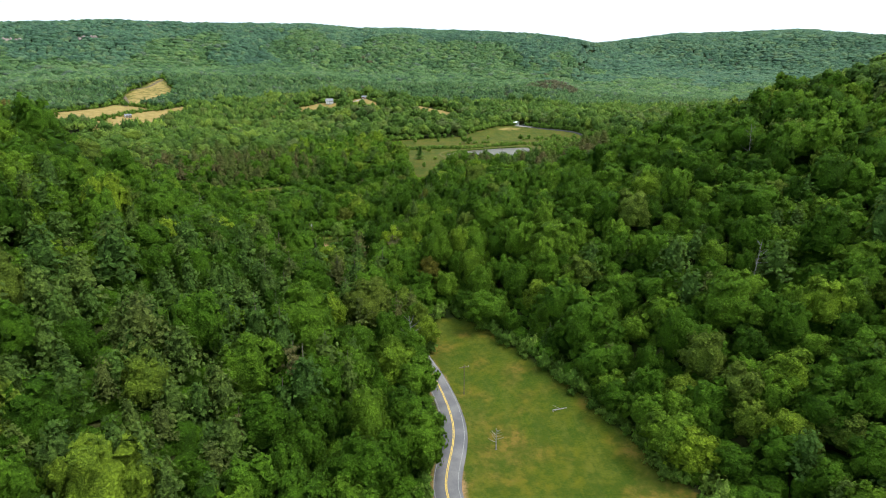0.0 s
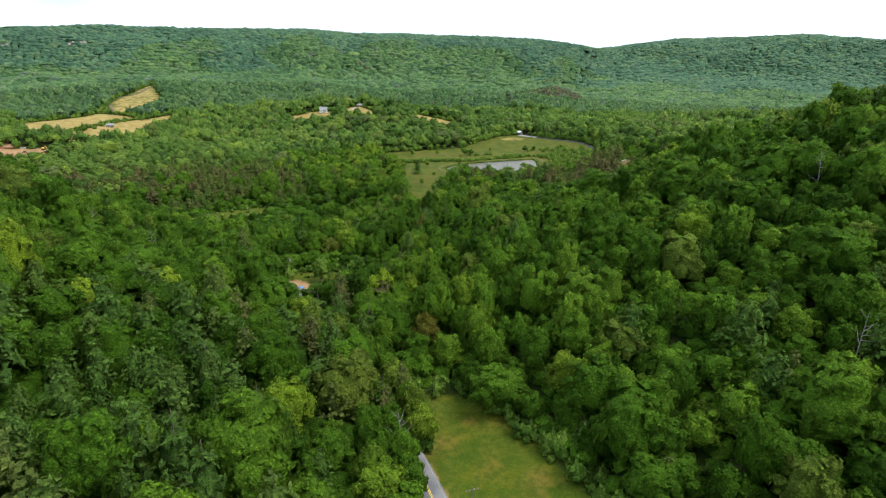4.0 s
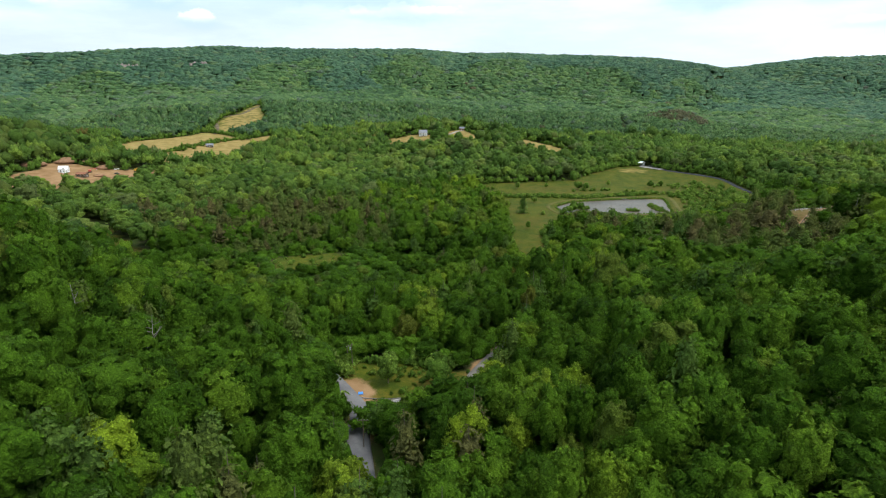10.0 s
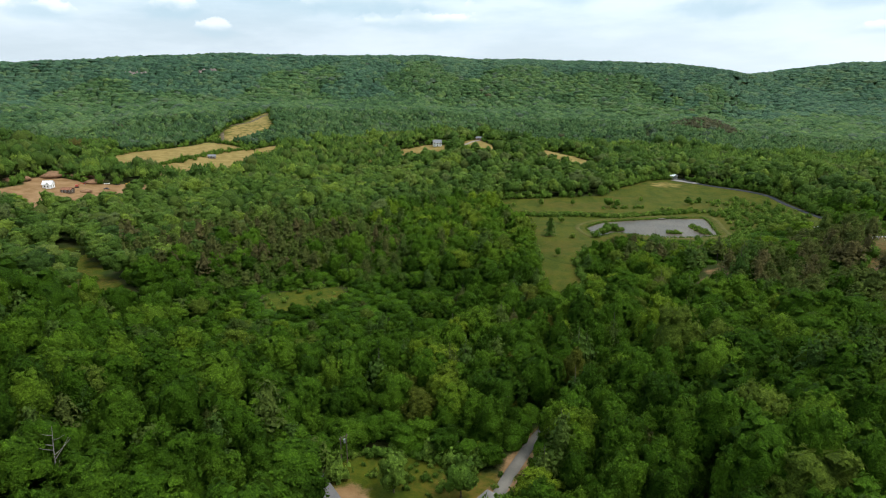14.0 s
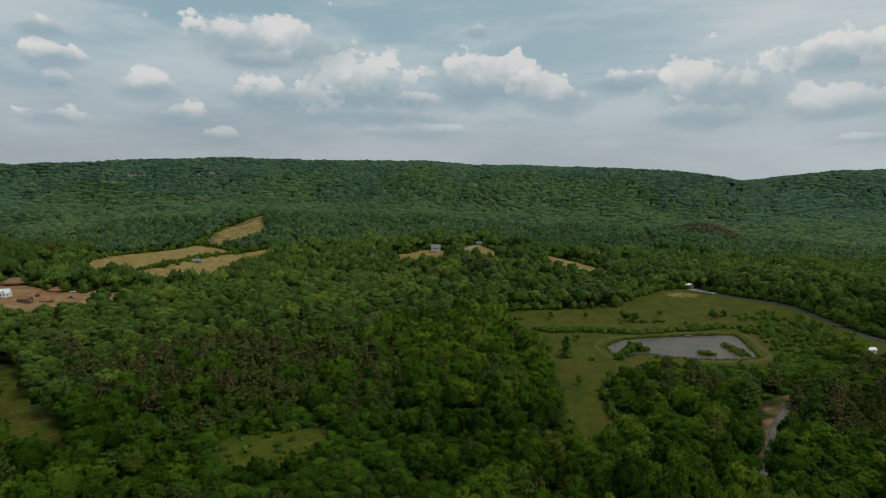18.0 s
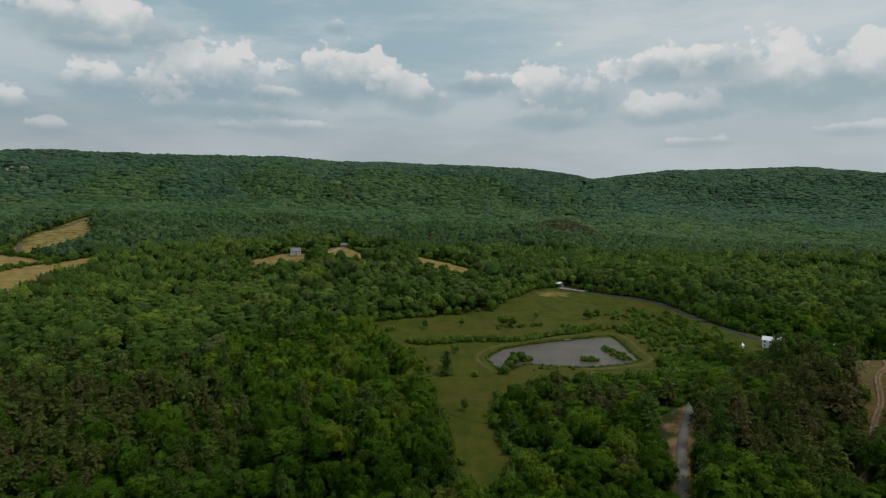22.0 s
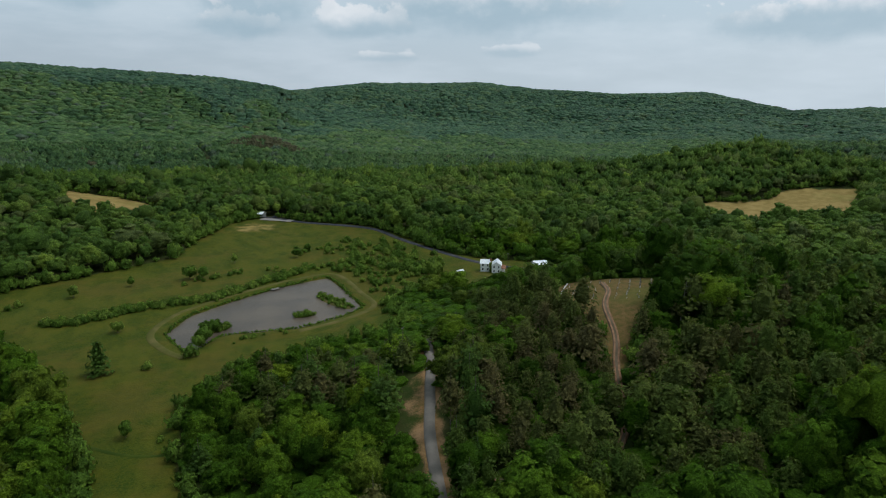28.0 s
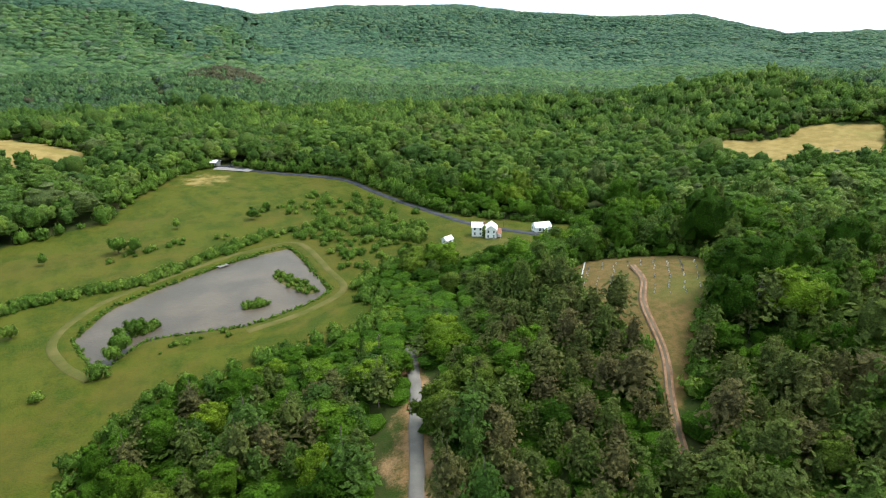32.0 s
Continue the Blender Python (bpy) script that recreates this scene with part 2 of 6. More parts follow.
leaf_valley_hazed = leaves("hazed_valley_woods", VALLEY_HAZED, False, 0.7, 0.07, 0.6)
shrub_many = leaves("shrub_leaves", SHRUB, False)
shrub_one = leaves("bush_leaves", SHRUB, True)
bark = plain("bark", (0.13, 0.105, 0.08), 0.9, 0.4, 3.0)
pale_bark = plain("weathered_wood", (0.21, 0.19, 0.16), 0.85, 0.3, 3.0)
pole_wood = plain("pole_wood", (0.12, 0.09, 0.065), 0.85, 0.3, 4.0)
white_paint = plain("white_boards", (0.78, 0.78, 0.75), 0.6, 0.08, 0.8)
white_metal = plain("white_metal_roof", (0.74, 0.76, 0.77), 0.45, 0.1, 0.6, 0.0, 0.5)
grey_roof = plain("grey_shingles", (0.20, 0.20, 0.21), 0.8, 0.25, 2.0)
teal_roof = plain("teal_metal_roof", (0.10, 0.30, 0.26), 0.5, 0.15, 1.0, 0.0, 0.5)
rust_roof = plain("rusted_roof", (0.25, 0.11, 0.06), 0.75, 0.35, 1.2)
dark_glass = plain("window_glass", (0.03, 0.035, 0.04), 0.12, 0.1, 1.0, 0.0, 0.6)
stone = plain("grave_stone", (0.40, 0.39, 0.37), 0.8, 0.25, 3.0)
dark_stone = plain("dark_granite", (0.10, 0.10, 0.105), 0.5, 0.25, 3.0)
concrete = plain("concrete", (0.42, 0.39, 0.36), 0.85, 0.2, 1.0)
steel = plain("galvanised_steel", (0.35, 0.35, 0.36), 0.5, 0.2, 2.0, 0.6)
brick_red = plain("brick", (0.30, 0.13, 0.08), 0.85, 0.25, 2.0)
blue_cloth = plain("blue_tarpaulin", (0.06, 0.22, 0.55), 0.5, 0.2, 2.0)
yellow_steel = plain("yellow_machine_paint", (0.60, 0.36, 0.04), 0.5, 0.2, 2.0)
red_steel = plain("red_paint", (0.40, 0.08, 0.05), 0.5, 0.2, 2.0)
car_blue = plain("dark_car_paint", (0.05, 0.06, 0.08), 0.3, 0.1, 2.0, 0.2, 0.5)
rubber = plain("rubber", (0.03, 0.03, 0.03), 0.8, 0.2, 4.0)
earth = plain("bare_earth", (0.22, 0.125, 0.07), 0.95, 0.3, 0.4, 0.0, 0.1, 0.06)


def road_material(name, color, worn):
    m, n = material(name)
    place = n.add("ShaderNodeNewGeometry").outputs["Position"]
    big, small = n.noise(place, 0.14, 4.0), n.noise(place, 6.0, 3.0)
    tone = n.math("ADD", n.math("MULTIPLY", big, 0.75), n.math("MULTIPLY", small, 0.25))
    finish(n, n.mix(n.step(tone, 0.35, 0.68), (*color, 1), (*worn, 1)), 0.9, small, 0.015, 0.0, 0.08)
    return m


asphalt = road_material("asphalt", (0.095, 0.092, 0.095), (0.165, 0.155, 0.15))
dark_asphalt = road_material("dark_asphalt", (0.035, 0.035, 0.04), (0.065, 0.065, 0.07))
trodden = road_material("trodden_grass", (0.062, 0.066, 0.012), (0.105, 0.090, 0.028))
damp_grass = road_material("damp_grass", (0.022, 0.040, 0.004), (0.045, 0.062, 0.006))
old_asphalt = road_material("old_asphalt", (0.125, 0.112, 0.096), (0.195, 0.175, 0.148))
pale_paving = road_material("pale_paving", (0.19, 0.175, 0.16), (0.29, 0.265, 0.245))
gravel = road_material("gravel", (0.080, 0.064, 0.038), (0.145, 0.110, 0.074))
yellow_paint = plain("yellow_line", (0.62, 0.42, 0.07), 0.7, 0.2, 2.0)
white_line = plain("white_line", (0.24, 0.235, 0.22), 0.7, 0.2, 2.0)


def ground_material():
    """Forest floor, grass, dry grass and bare earth, by the land's own use."""
    m, n = material("ground")
    place = n.add("ShaderNodeNewGeometry").outputs["Position"]

    def use(name):
        return n.add("ShaderNodeAttribute", attribute_name=name).outputs["Fac"]
    wide, mid, fine = n.noise(place, 0.022, 4.0), n.noise(place, 0.11, 5.0), n.noise(place, 1.7, 4.0, 0.7)
    streak = n.noise(n.add("ShaderNodeVectorMath", (0, place), (1, (0.5, 0.09, 1)), operation="MULTIPLY").outputs[0], 0.6, 4.0)
    floor = n.mix(n.step(mid, 0.35, 0.65), (0.024, 0.040, 0.006, 1), (0.044, 0.046, 0.014, 1))
    green = n.mix(n.step(mid, 0.32, 0.66), (0.028, 0.054, 0.003, 1), (0.080, 0.078, 0.004, 1))
    green = n.mix(n.math("MULTIPLY", n.step(streak, 0.4, 0.7), 0.45), green, (0.085, 0.088, 0.016, 1))
    rusty = n.step(n.math("ADD", n.math("MULTIPLY", wide, 0.65), n.math("MULTIPLY", mid, 0.35)), 0.47, 0.60)
    green = n.mix(n.math("MULTIPLY", rusty, 0.60), green, (0.165, 0.092, 0.024, 1))
    green = n.mix(n.math("MULTIPLY", n.step(fine, 0.45, 0.75), 0.35), green, (0.050, 0.088, 0.008, 1))
    straw = n.mix(n.step(mid, 0.35, 0.65), (0.185, 0.132, 0.038, 1), (0.255, 0.185, 0.062, 1))
    straw = n.mix(n.math("MULTIPLY", n.step(wide, 0.52, 0.7), 0.6), straw, (0.17, 0.18, 0.045, 1))
    bare = n.mix(n.step(mid, 0.3, 0.7), (0.175, 0.098, 0.040, 1), (0.27, 0.165, 0.082, 1))
    lawn = n.mix(n.step(mid, 0.35, 0.65), (0.024, 0.045, 0.003, 1), (0.056, 0.060, 0.003, 1))
    tuss = n.step(n.noise(place, 0.42, 5.0, 0.65), 0.36, 0.64)
    speck = n.step(fine, 0.36, 0.64)
    green = n.mix(n.math("MULTIPLY", tuss, 0.6), green, (0.030, 0.056, 0.003, 1))
    green = n.mix(n.math("MULTIPLY", speck, 0.36), green, (0.098, 0.090, 0.005, 1))
    clod = n.step(n.noise(place, 0.21, 4.0, 0.7), 0.40, 0.62)
    green = n.mix(n.math("MULTIPLY", clod, 0.45), green, (0.022, 0.044, 0.003, 1))
    lawn = n.mix(n.math("MULTIPLY", clod, 0.40), lawn, (0.020, 0.039, 0.003, 1))
    lawn = n.mix(n.math("MULTIPLY", tuss, 0.62), lawn, (0.020, 0.042, 0.004, 1))
    lawn = n.mix(n.math("MULTIPLY", speck, 0.5), lawn, (0.076, 0.079, 0.005, 1))
    swath = n.step(n.noise(n.add("ShaderNodeVectorMath", (0, place), (1, (0.10, 0.045, 1)), operation="MULTIPLY").outputs[0], 1.0, 6.0, 0.62), 0.42, 0.62)
    lawn = n.mix(n.math("MULTIPLY", swath, 0.45), lawn, (0.090, 0.088, 0.009, 1))
    lawn = n.mix(n.math("MULTIPLY", n.step(n.math("ADD", n.math("MULTIPLY", wide, 0.6), n.math("MULTIPLY", mid, 0.4)), 0.48, 0.60), 0.45), lawn, (0.084, 0.066, 0.012, 1))
    mown = n.mix(tuss, (0.082, 0.068, 0.018, 1), (0.140, 0.088, 0.032, 1))
    mown = n.mix(n.math("MULTIPLY", n.step(wide, 0.46, 0.6), 0.6), mown, (0.085, 0.095, 0.018, 1))
    # ragged borders between one use and the next
    rag = n.math("MULTIPLY", n.math("SUBTRACT", n.math("ADD", mid, n.math("MULTIPLY", fine, 0.5)), 0.75), 0.7)

    def over(base, name, top):
        amount = n.step(n.math("ADD", use(name), rag), 0.35, 0.65)
        return n.mix(amount, base, top)
    color = over(floor, "grass", green)
    color = over(color, "lawn", lawn)
    color = over(color, "mown", mown)
    color = over(color, "straw", straw)
    color = over(color, "bare", bare)
    finish(n, color, 0.95, n.math("ADD", fine, n.math("MULTIPLY", mid, 1.5)), 0.25, 0.0, 0.1)
    return m


ground_mat = ground_material()


def water_material():
    m, n = material("pond_water")
    place = n.add("ShaderNodeNewGeometry").outputs["Position"]
    murk = n.mix(n.step(n.noise(place, 0.05, 3.0), 0.4, 0.65), (0.075, 0.060, 0.044, 1), (0.105, 0.082, 0.058, 1))
    shader = finish(n, murk, 0.28, n.noise(place, 1.4, 3.0), 0.10, 0.0, 0.2)
    shader.inputs["IOR"].default_value = 1.33
    return m


water_mat = water_material()


# ---- the land ----
def lattice(ix, iy, seed):
    """A steady random value in 0..1 for each point of a lattice."""
    h = (ix.astype(np.int64) * 374761393 + iy.astype(np.int64) * 668265263 + seed * 1442695041) & 0x7FFFFFFF
    h = ((h ^ (h >> 13)) * 1274126177) & 0x7FFFFFFF
    return ((h ^ (h >> 16)) & 0xFFFF) / 65535.0


def rough_noise(x, y, size, seed, octaves=3):
    """Smooth noise in -1..1 with hills about size metres across."""
    total, weight, amount = np.zeros_like(x, dtype=float), 0.0, 1.0
    for k in range(octaves):
        u, v = x / size, y / size
        iu, iv = np.floor(u), np.floor(v)
        fu, fv = u - iu, v - iv
        fu, fv = fu * fu * (3 - 2 * fu), fv * fv * (3 - 2 * fv)
        a, b = lattice(iu, iv, seed + k), lattice(iu + 1, iv, seed + k)
        c, d = lattice(iu, iv + 1, seed + k), lattice(iu + 1, iv + 1, seed + k)
        total += amount * ((a * (1 - fu) + b * fu) * (1 - fv) + (c * (1 - fu) + d * fu) * fv)
        weight += amount
        amount, size = amount * 0.5, size * 0.5
    return total / weight * 2 - 1


def ease(value, low, high):
    t = np.clip((value - low) / (high - low), 0, 1)
    return t * t * (3 - 2 * t)


def soft(value, width=14.0):
    return width * np.logaddexp(0, value / width)


def mound(x, y, cx, cy, height, rx, ry, turn=0.0):
    c, s = math.cos(radians(turn)), math.sin(radians(turn))
    u, v = (x - cx) * c + (y - cy) * s, -(x - cx) * s + (y - cy) * c
    return height * np.exp(-0.5 * ((u / rx) ** 2 + (v / ry) ** 2))


# the long ridge: bearing from the valley, height of its crest
RIDGE_AT = [-75, -50, -42, -33, -17, -5, 5.6, 10.8, 16.8, 20, 23.6, 29, 34, 39.4, 47, 54, 60.6, 67, 80]
RIDGE_UP = [150, 158, 178, 196, 198, 201, 188, 179, 153, 178, 196, 200, 204, 179, 159, 165, 99, 108, 100]
POND = [(2.5, 628), (5, 610), (9, 599), (14, 604), (24, 613), (37, 611), (56, 606), (70, 608), (81, 611), (95, 619), (97, 640), (98, 679),
        (80, 677), (65, 673), (37, 661), (15, 648)]


def inside(x, y, ring):
    """Signed distance to a ring of points: above nought inside."""
    x, y = np.asarray(x, float), np.asarray(y, float)
    best, odd = np.full(x.shape, 1e9), np.zeros(x.shape, bool)
    for (ax, ay), (bx, by) in zip(ring, ring[1:] + ring[:1]):
        ex, ey = bx - ax, by - ay
        t = np.clip(((x - ax) * ex + (y - ay) * ey) / (ex * ex + ey * ey), 0, 1)
        best = np.minimum(best, np.hypot(x - ax - t * ex, y - ay - t * ey))
        if ay != by:
            odd ^= ((ay > y) != (by > y)) & (x < ex * (y - ay) / ey + ax)
    return np.where(odd, best, -best)


def from_line(x, y, line):
    """Distance to an open line of points."""
    best = np.full(np.shape(x), 1e9)
    for (ax, ay), (bx, by) in zip(line, line[1:]):
        ex, ey = bx - ax, by - ay
        t = np.clip(((x - ax) * ex + (y - ay) * ey) / (ex * ex + ey * ey), 0, 1)
        best = np.minimum(best, np.hypot(x - ax - t * ex, y - ay - t * ey))
    return best


def land(x, y):
    """Height of the bare ground."""
    x, y = np.asarray(x, float), np.asarray(y, float)
    # the gap: a valley line that bends to the west, hills on both sides of it
    line = np.interp(y, [-400, 60, 150, 200, 240, 285, 420], [30, 8, -2, -8, -42, -62, -90])
    west = line - 8 - x
    edge = np.interp(y, [-400, 60, 111, 154, 177, 200, 240, 285, 350, 430], [90, 62, 56, 38, 25, 8, -22, -22, 8, 40])
    east = x - edge
    z = 5.0 + 0.42 * soft(west) * (1 - ease(y, 262 + 0.12 * west, 352 + 0.25 * west)) * (1 - 0.5 * ease(west, 130, 420))
    hill = 0.42 * soft(east)
    hill = 185 * (1 - np.exp(-hill / 185))
    z = z + hill * (1 - ease(y, 312, 458)) * (1 - 0.55 * ease(x, 260, 620))
    # knolls of the open valley
    z = z + mound(x, y, 172, 505, 22.5, 60, 52) + mound(x, y, -150, 985, 34, 135, 75, -14) + mound(x, y, 545, 890, 20, 170, 62, -35)
    z = z + mound(x, y, 668, 772, 26, 95, 70) + mound(x, y, 900, 650, 34, 150, 120) + mound(x, y, 240, 850, 13, 60, 60) + mound(x, y, 1000, 420, 60, 300, 200)
    z = z + mound(x, y, -640, 640, 42, 110, 130) + mound(x, y, 330, 430, 14, 120, 90)
    z = z + 13 * ease(-x, 290, 460) * ease(y, 380, 560) + mound(x, y, -600, 1290, 6, 130, 120)
    # foothills and the ridge
    far = np.hypot(x + 20, y - 340)
    bearing = np.degrees(np.arctan2(x + 20, y - 340))
    crest = np.interp(bearing, RIDGE_AT, RIDGE_UP) + 2.5 * rough_noise(bearing, bearing * 0, 1.6, 5)
    reach = np.interp(bearing, [-75, -40, -25, 15, 19, 30, 80], [1750, 1790, 1850, 1880, 2450, 2550, 2500])
    front = ease(bearing, 105, 85) * ease(bearing, -110, -85)
    foot = far / reach
    climb = 0.34 * ease(foot, np.interp(bearing, [14, 32], [0.29, 0.50]), 0.86) + 0.66 * ease(foot, 0.70, 1.0) ** 1.3
    fold = rough_noise(x, y, 330, 11, 4) * 26 * ease(foot, np.interp(bearing, [14, 32], [0.36, 0.55]), np.interp(bearing, [14, 32], [0.58, 0.75])) * (1 - ease(foot, 0.9, 1.0))
    knolls = rough_noise(x, y, 300, 53, 2) * 24 * ease(foot, np.interp(bearing, [14, 32], [0.40, 0.50]), np.interp(bearing, [14, 32], [0.60, 0.70])) * (1 - ease(foot, 0.80, 0.95))
    fold = fold + knolls * (1 - np.exp(-(((x + 540) / 170) ** 2 + ((y - 1090) / 280) ** 2)))
    spur = np.abs(rough_noise(bearing * 40, far * 0.25, 230, 21, 2)) * 22 * ease(foot, 0.6, 0.8) * (1 - ease(foot, 0.9, 1.0))
    z = z + front * (crest - 6) * climb * np.where(foot > 1, 1 - 0.35 * ease(foot, 1.03, 1.5), 1) + front * (fold - spur)
    z = z + 1.2 * rough_noise(x, y, 60, 31, 2) * ease(np.abs(z - 5), 0.5, 5)
    # the pond lies in a scraped bowl behind a low bank
    d = inside(x, y, POND)
    z = z + (5.0 - z) * ease(d, -26, -4)
    z = z + 0.5 * np.exp(-((d + 5.5) / 3.0) ** 2) - 2.6 * ease(d, -1.0, 5.0)
    return z


WATER = 4.5

FIRST_MEADOW = [(-9, 203), (9, 198), (22, 178), (36, 155), (46, 131), (54, 111), (62, 85), (66, 40), (-8, 40), (-5, 90), (-3, 111), (-1, 128), (-2, 140), (-5, 157), (-5, 176)]
JUNCTION = [(-77, 313), (-61, 320), (-43, 317), (-30, 316), (-30, 300), (-50, 284), (-58, 272), (-66, 284)]
BRUSH = [(-164, 440), (-146, 450), (-132, 458), (-118, 444), (-124, 420), (-150, 416)]
SMALL_GLADE = [(-340, 494), (-326, 498), (-284, 466), (-226, 426), (-200, 400), (-216, 394), (-251, 419), (-304, 461)]
MEADOW = [(-24, 456), (-12, 464), (-2, 484), (-8, 513), (0, 550), (18, 569), (55, 572), (92, 570), (102, 590), (106, 612), (135, 632), (160, 650), (188, 690), (190, 735),
          (178, 786), (150, 826), (120, 864), (101, 873), (78, 858), (44, 816), (24, 772), (-24, 753), (-72, 736), (-90, 707), (-62, 650), (-47, 611), (-31, 541), (-29, 500)]
FARM_YARD = [(138, 640), (148, 606), (164, 594), (186, 592), (206, 606), (224, 607), (238, 622), (220, 650), (203, 672), (192, 700), (165, 690)]
GRAVEYARD = [(138, 521), (146, 533), (160, 549), (177, 552), (200, 519), (174, 499), (146, 484), (126, 472), (121, 476), (133, 492), (138, 504)]
HILL_FIELD = [(-233, 950), (-214, 954), (-203, 960), (-184, 963), (-166, 955), (-163, 918), (-176, 909), (-182, 899), (-200, 901), (-223, 914)]
HILL_YARD = [(-149, 963), (-143, 980), (-132, 994), (-120, 975), (-106, 957), (-88, 967), (-87, 919), (-116, 920), (-142, 920)]
HILL_STRIP = [(-45, 991), (-24, 975), (-2, 963), (26, 935), (25, 886), (3, 887), (-20, 896), (-40, 912)]
WEST_FIELD = [(-452, 767), (-456, 808), (-461, 873), (-453, 916), (-441, 957), (-435, 1012), (-400, 928), (-402, 869), (-392, 798), (-388, 760), (-390, 727), (-409, 707), (-440, 722)]
UPPER_FIELD = [(-522, 772), (-542, 828), (-543, 896), (-546, 960), (-547, 998), (-500, 985), (-446, 945), (-452, 916), (-460, 873), (-455, 808), (-451, 767), (-439, 722), (-452, 702), (-476, 700)]
CUT_SLOPE = [(-547, 1000), (-574, 1095), (-581, 1186), (-613, 1326), (-560, 1240), (-512, 1152), (-490, 1103), (-486, 1046), (-485, 995), (-500, 990)]
BUILDING_SITE = [(-473, 574), (-468, 592), (-480, 613), (-474, 631), (-455, 640), (-437, 636), (-417, 657), (-402, 680), (-384, 660), (-371, 639), (-379, 610), (-380, 591), (-390, 571), (-389, 558), (-403, 542), (-421, 541), (-440, 532)]
EAST_FIELD = [(468, 717), (501, 715), (519, 706), (528, 690), (548, 679), (590, 680), (631, 634), (500, 580), (472, 602), (448, 616), (436, 634), (436, 655), (424, 672)]
VERGE = [(50, 480), (58, 479), (70, 504), (77, 520), (71, 523), (60, 508)]
LINE_CUT = [(118, 1175), (127, 1175), (172, 1600), (160, 1600)]
OUTCROPS = [[(-1085, 1515), (-1040, 1535), (-1046, 1550), (-1092, 1530)], [(-950, 1610), (-900, 1625), (-905, 1642), (-955, 1628)]]
CLEARINGS = [*OUTCROPS, VERGE, LINE_CUT, FIRST_MEADOW, JUNCTION, BRUSH, SMALL_GLADE, MEADOW, FARM_YARD, GRAVEYARD, HILL_FIELD, HILL_YARD, HILL_STRIP, WEST_FIELD, UPPER_FIELD, CUT_SLOPE, BUILDING_SITE, EAST_FIELD]

VALLEY_ROAD = [(12, 20), (6, 60), (1.5, 100), (0.4, 111), (2.4, 127.8), (1.4, 140.2), (-2.7, 156.3), (-10, 175), (-21, 200), (-33, 217), (-43, 232), (-50, 251), (-56.5, 268), (-60, 281), (-68, 291), (-80, 303)]
BRIDGE_ROAD = [(-62, 284), (-53, 286.5), (-44, 291), (-37, 296.5), (-31, 306), (-28, 318), (-20, 340), (-2, 370), (20, 400), (40, 440), (58, 482), (68.4, 500.7), (74.7, 512), (81, 522.6), (92, 545)]
UPPER_ROAD = [(104, 880), (113, 871), (123, 856), (149, 817), (174, 782), (180, 750), (185, 720), (190, 690), (194, 664), (200, 645), (206, 630), (214, 606), (224, 590)]
GRAVE_TRACK = [(58, 464), (66, 457), (77, 452), (92, 447), (106, 453), (113, 461), (125, 475), (137, 487), (150, 505), (163, 516), (172, 528)]
ROADS = [(VALLEY_ROAD, 3.6), (BRIDGE_ROAD, 3.2), (UPPER_ROAD, 3.0), (GRAVE_TRACK, 2.2)]

smooth_xs = np.concatenate([np.linspace(-4600, -900, 46), np.arange(-880, -270, 15), np.arange(-262, 262, 3.8), np.arange(268, 900, 15), np.linspace(920, 4600, 48)])
smooth_ys = np.concatenate([np.linspace(-1500, 40, 45), np.arange(48, 420, 5.5), np.arange(424, 900, 4.0), np.arange(908, 1420, 13), np.linspace(1440, 3000, 62), np.linspace(3060, 4900, 24)])


def mesh_from(name, verts, quads, normals=None, **fields):
    """A mesh of quads from arrays, with fields of one value a point."""
    me = bpy.data.meshes.new(name)
    me.vertices.add(len(verts))
    me.vertices.foreach_set("co", np.ascontiguousarray(verts, np.float32).ravel())
    me.loops.add(quads.size)
    me.loops.foreach_set("vertex_index", np.ascontiguousarray(quads, np.int32).ravel())
    me.polygons.add(len(quads))
    me.polygons.foreach_set("loop_start", np.arange(0, quads.size, 4, dtype=np.int32))
    for key, values in fields.items():
        me.attributes.new(key, "FLOAT", "POINT").data.foreach_set("value", np.ascontiguousarray(values, np.float32))
    me.update(calc_edges=True)
    if normals is not None:
        me.normals_split_custom_set_from_vertices(np.ascontiguousarray(normals, np.float32))
    return me


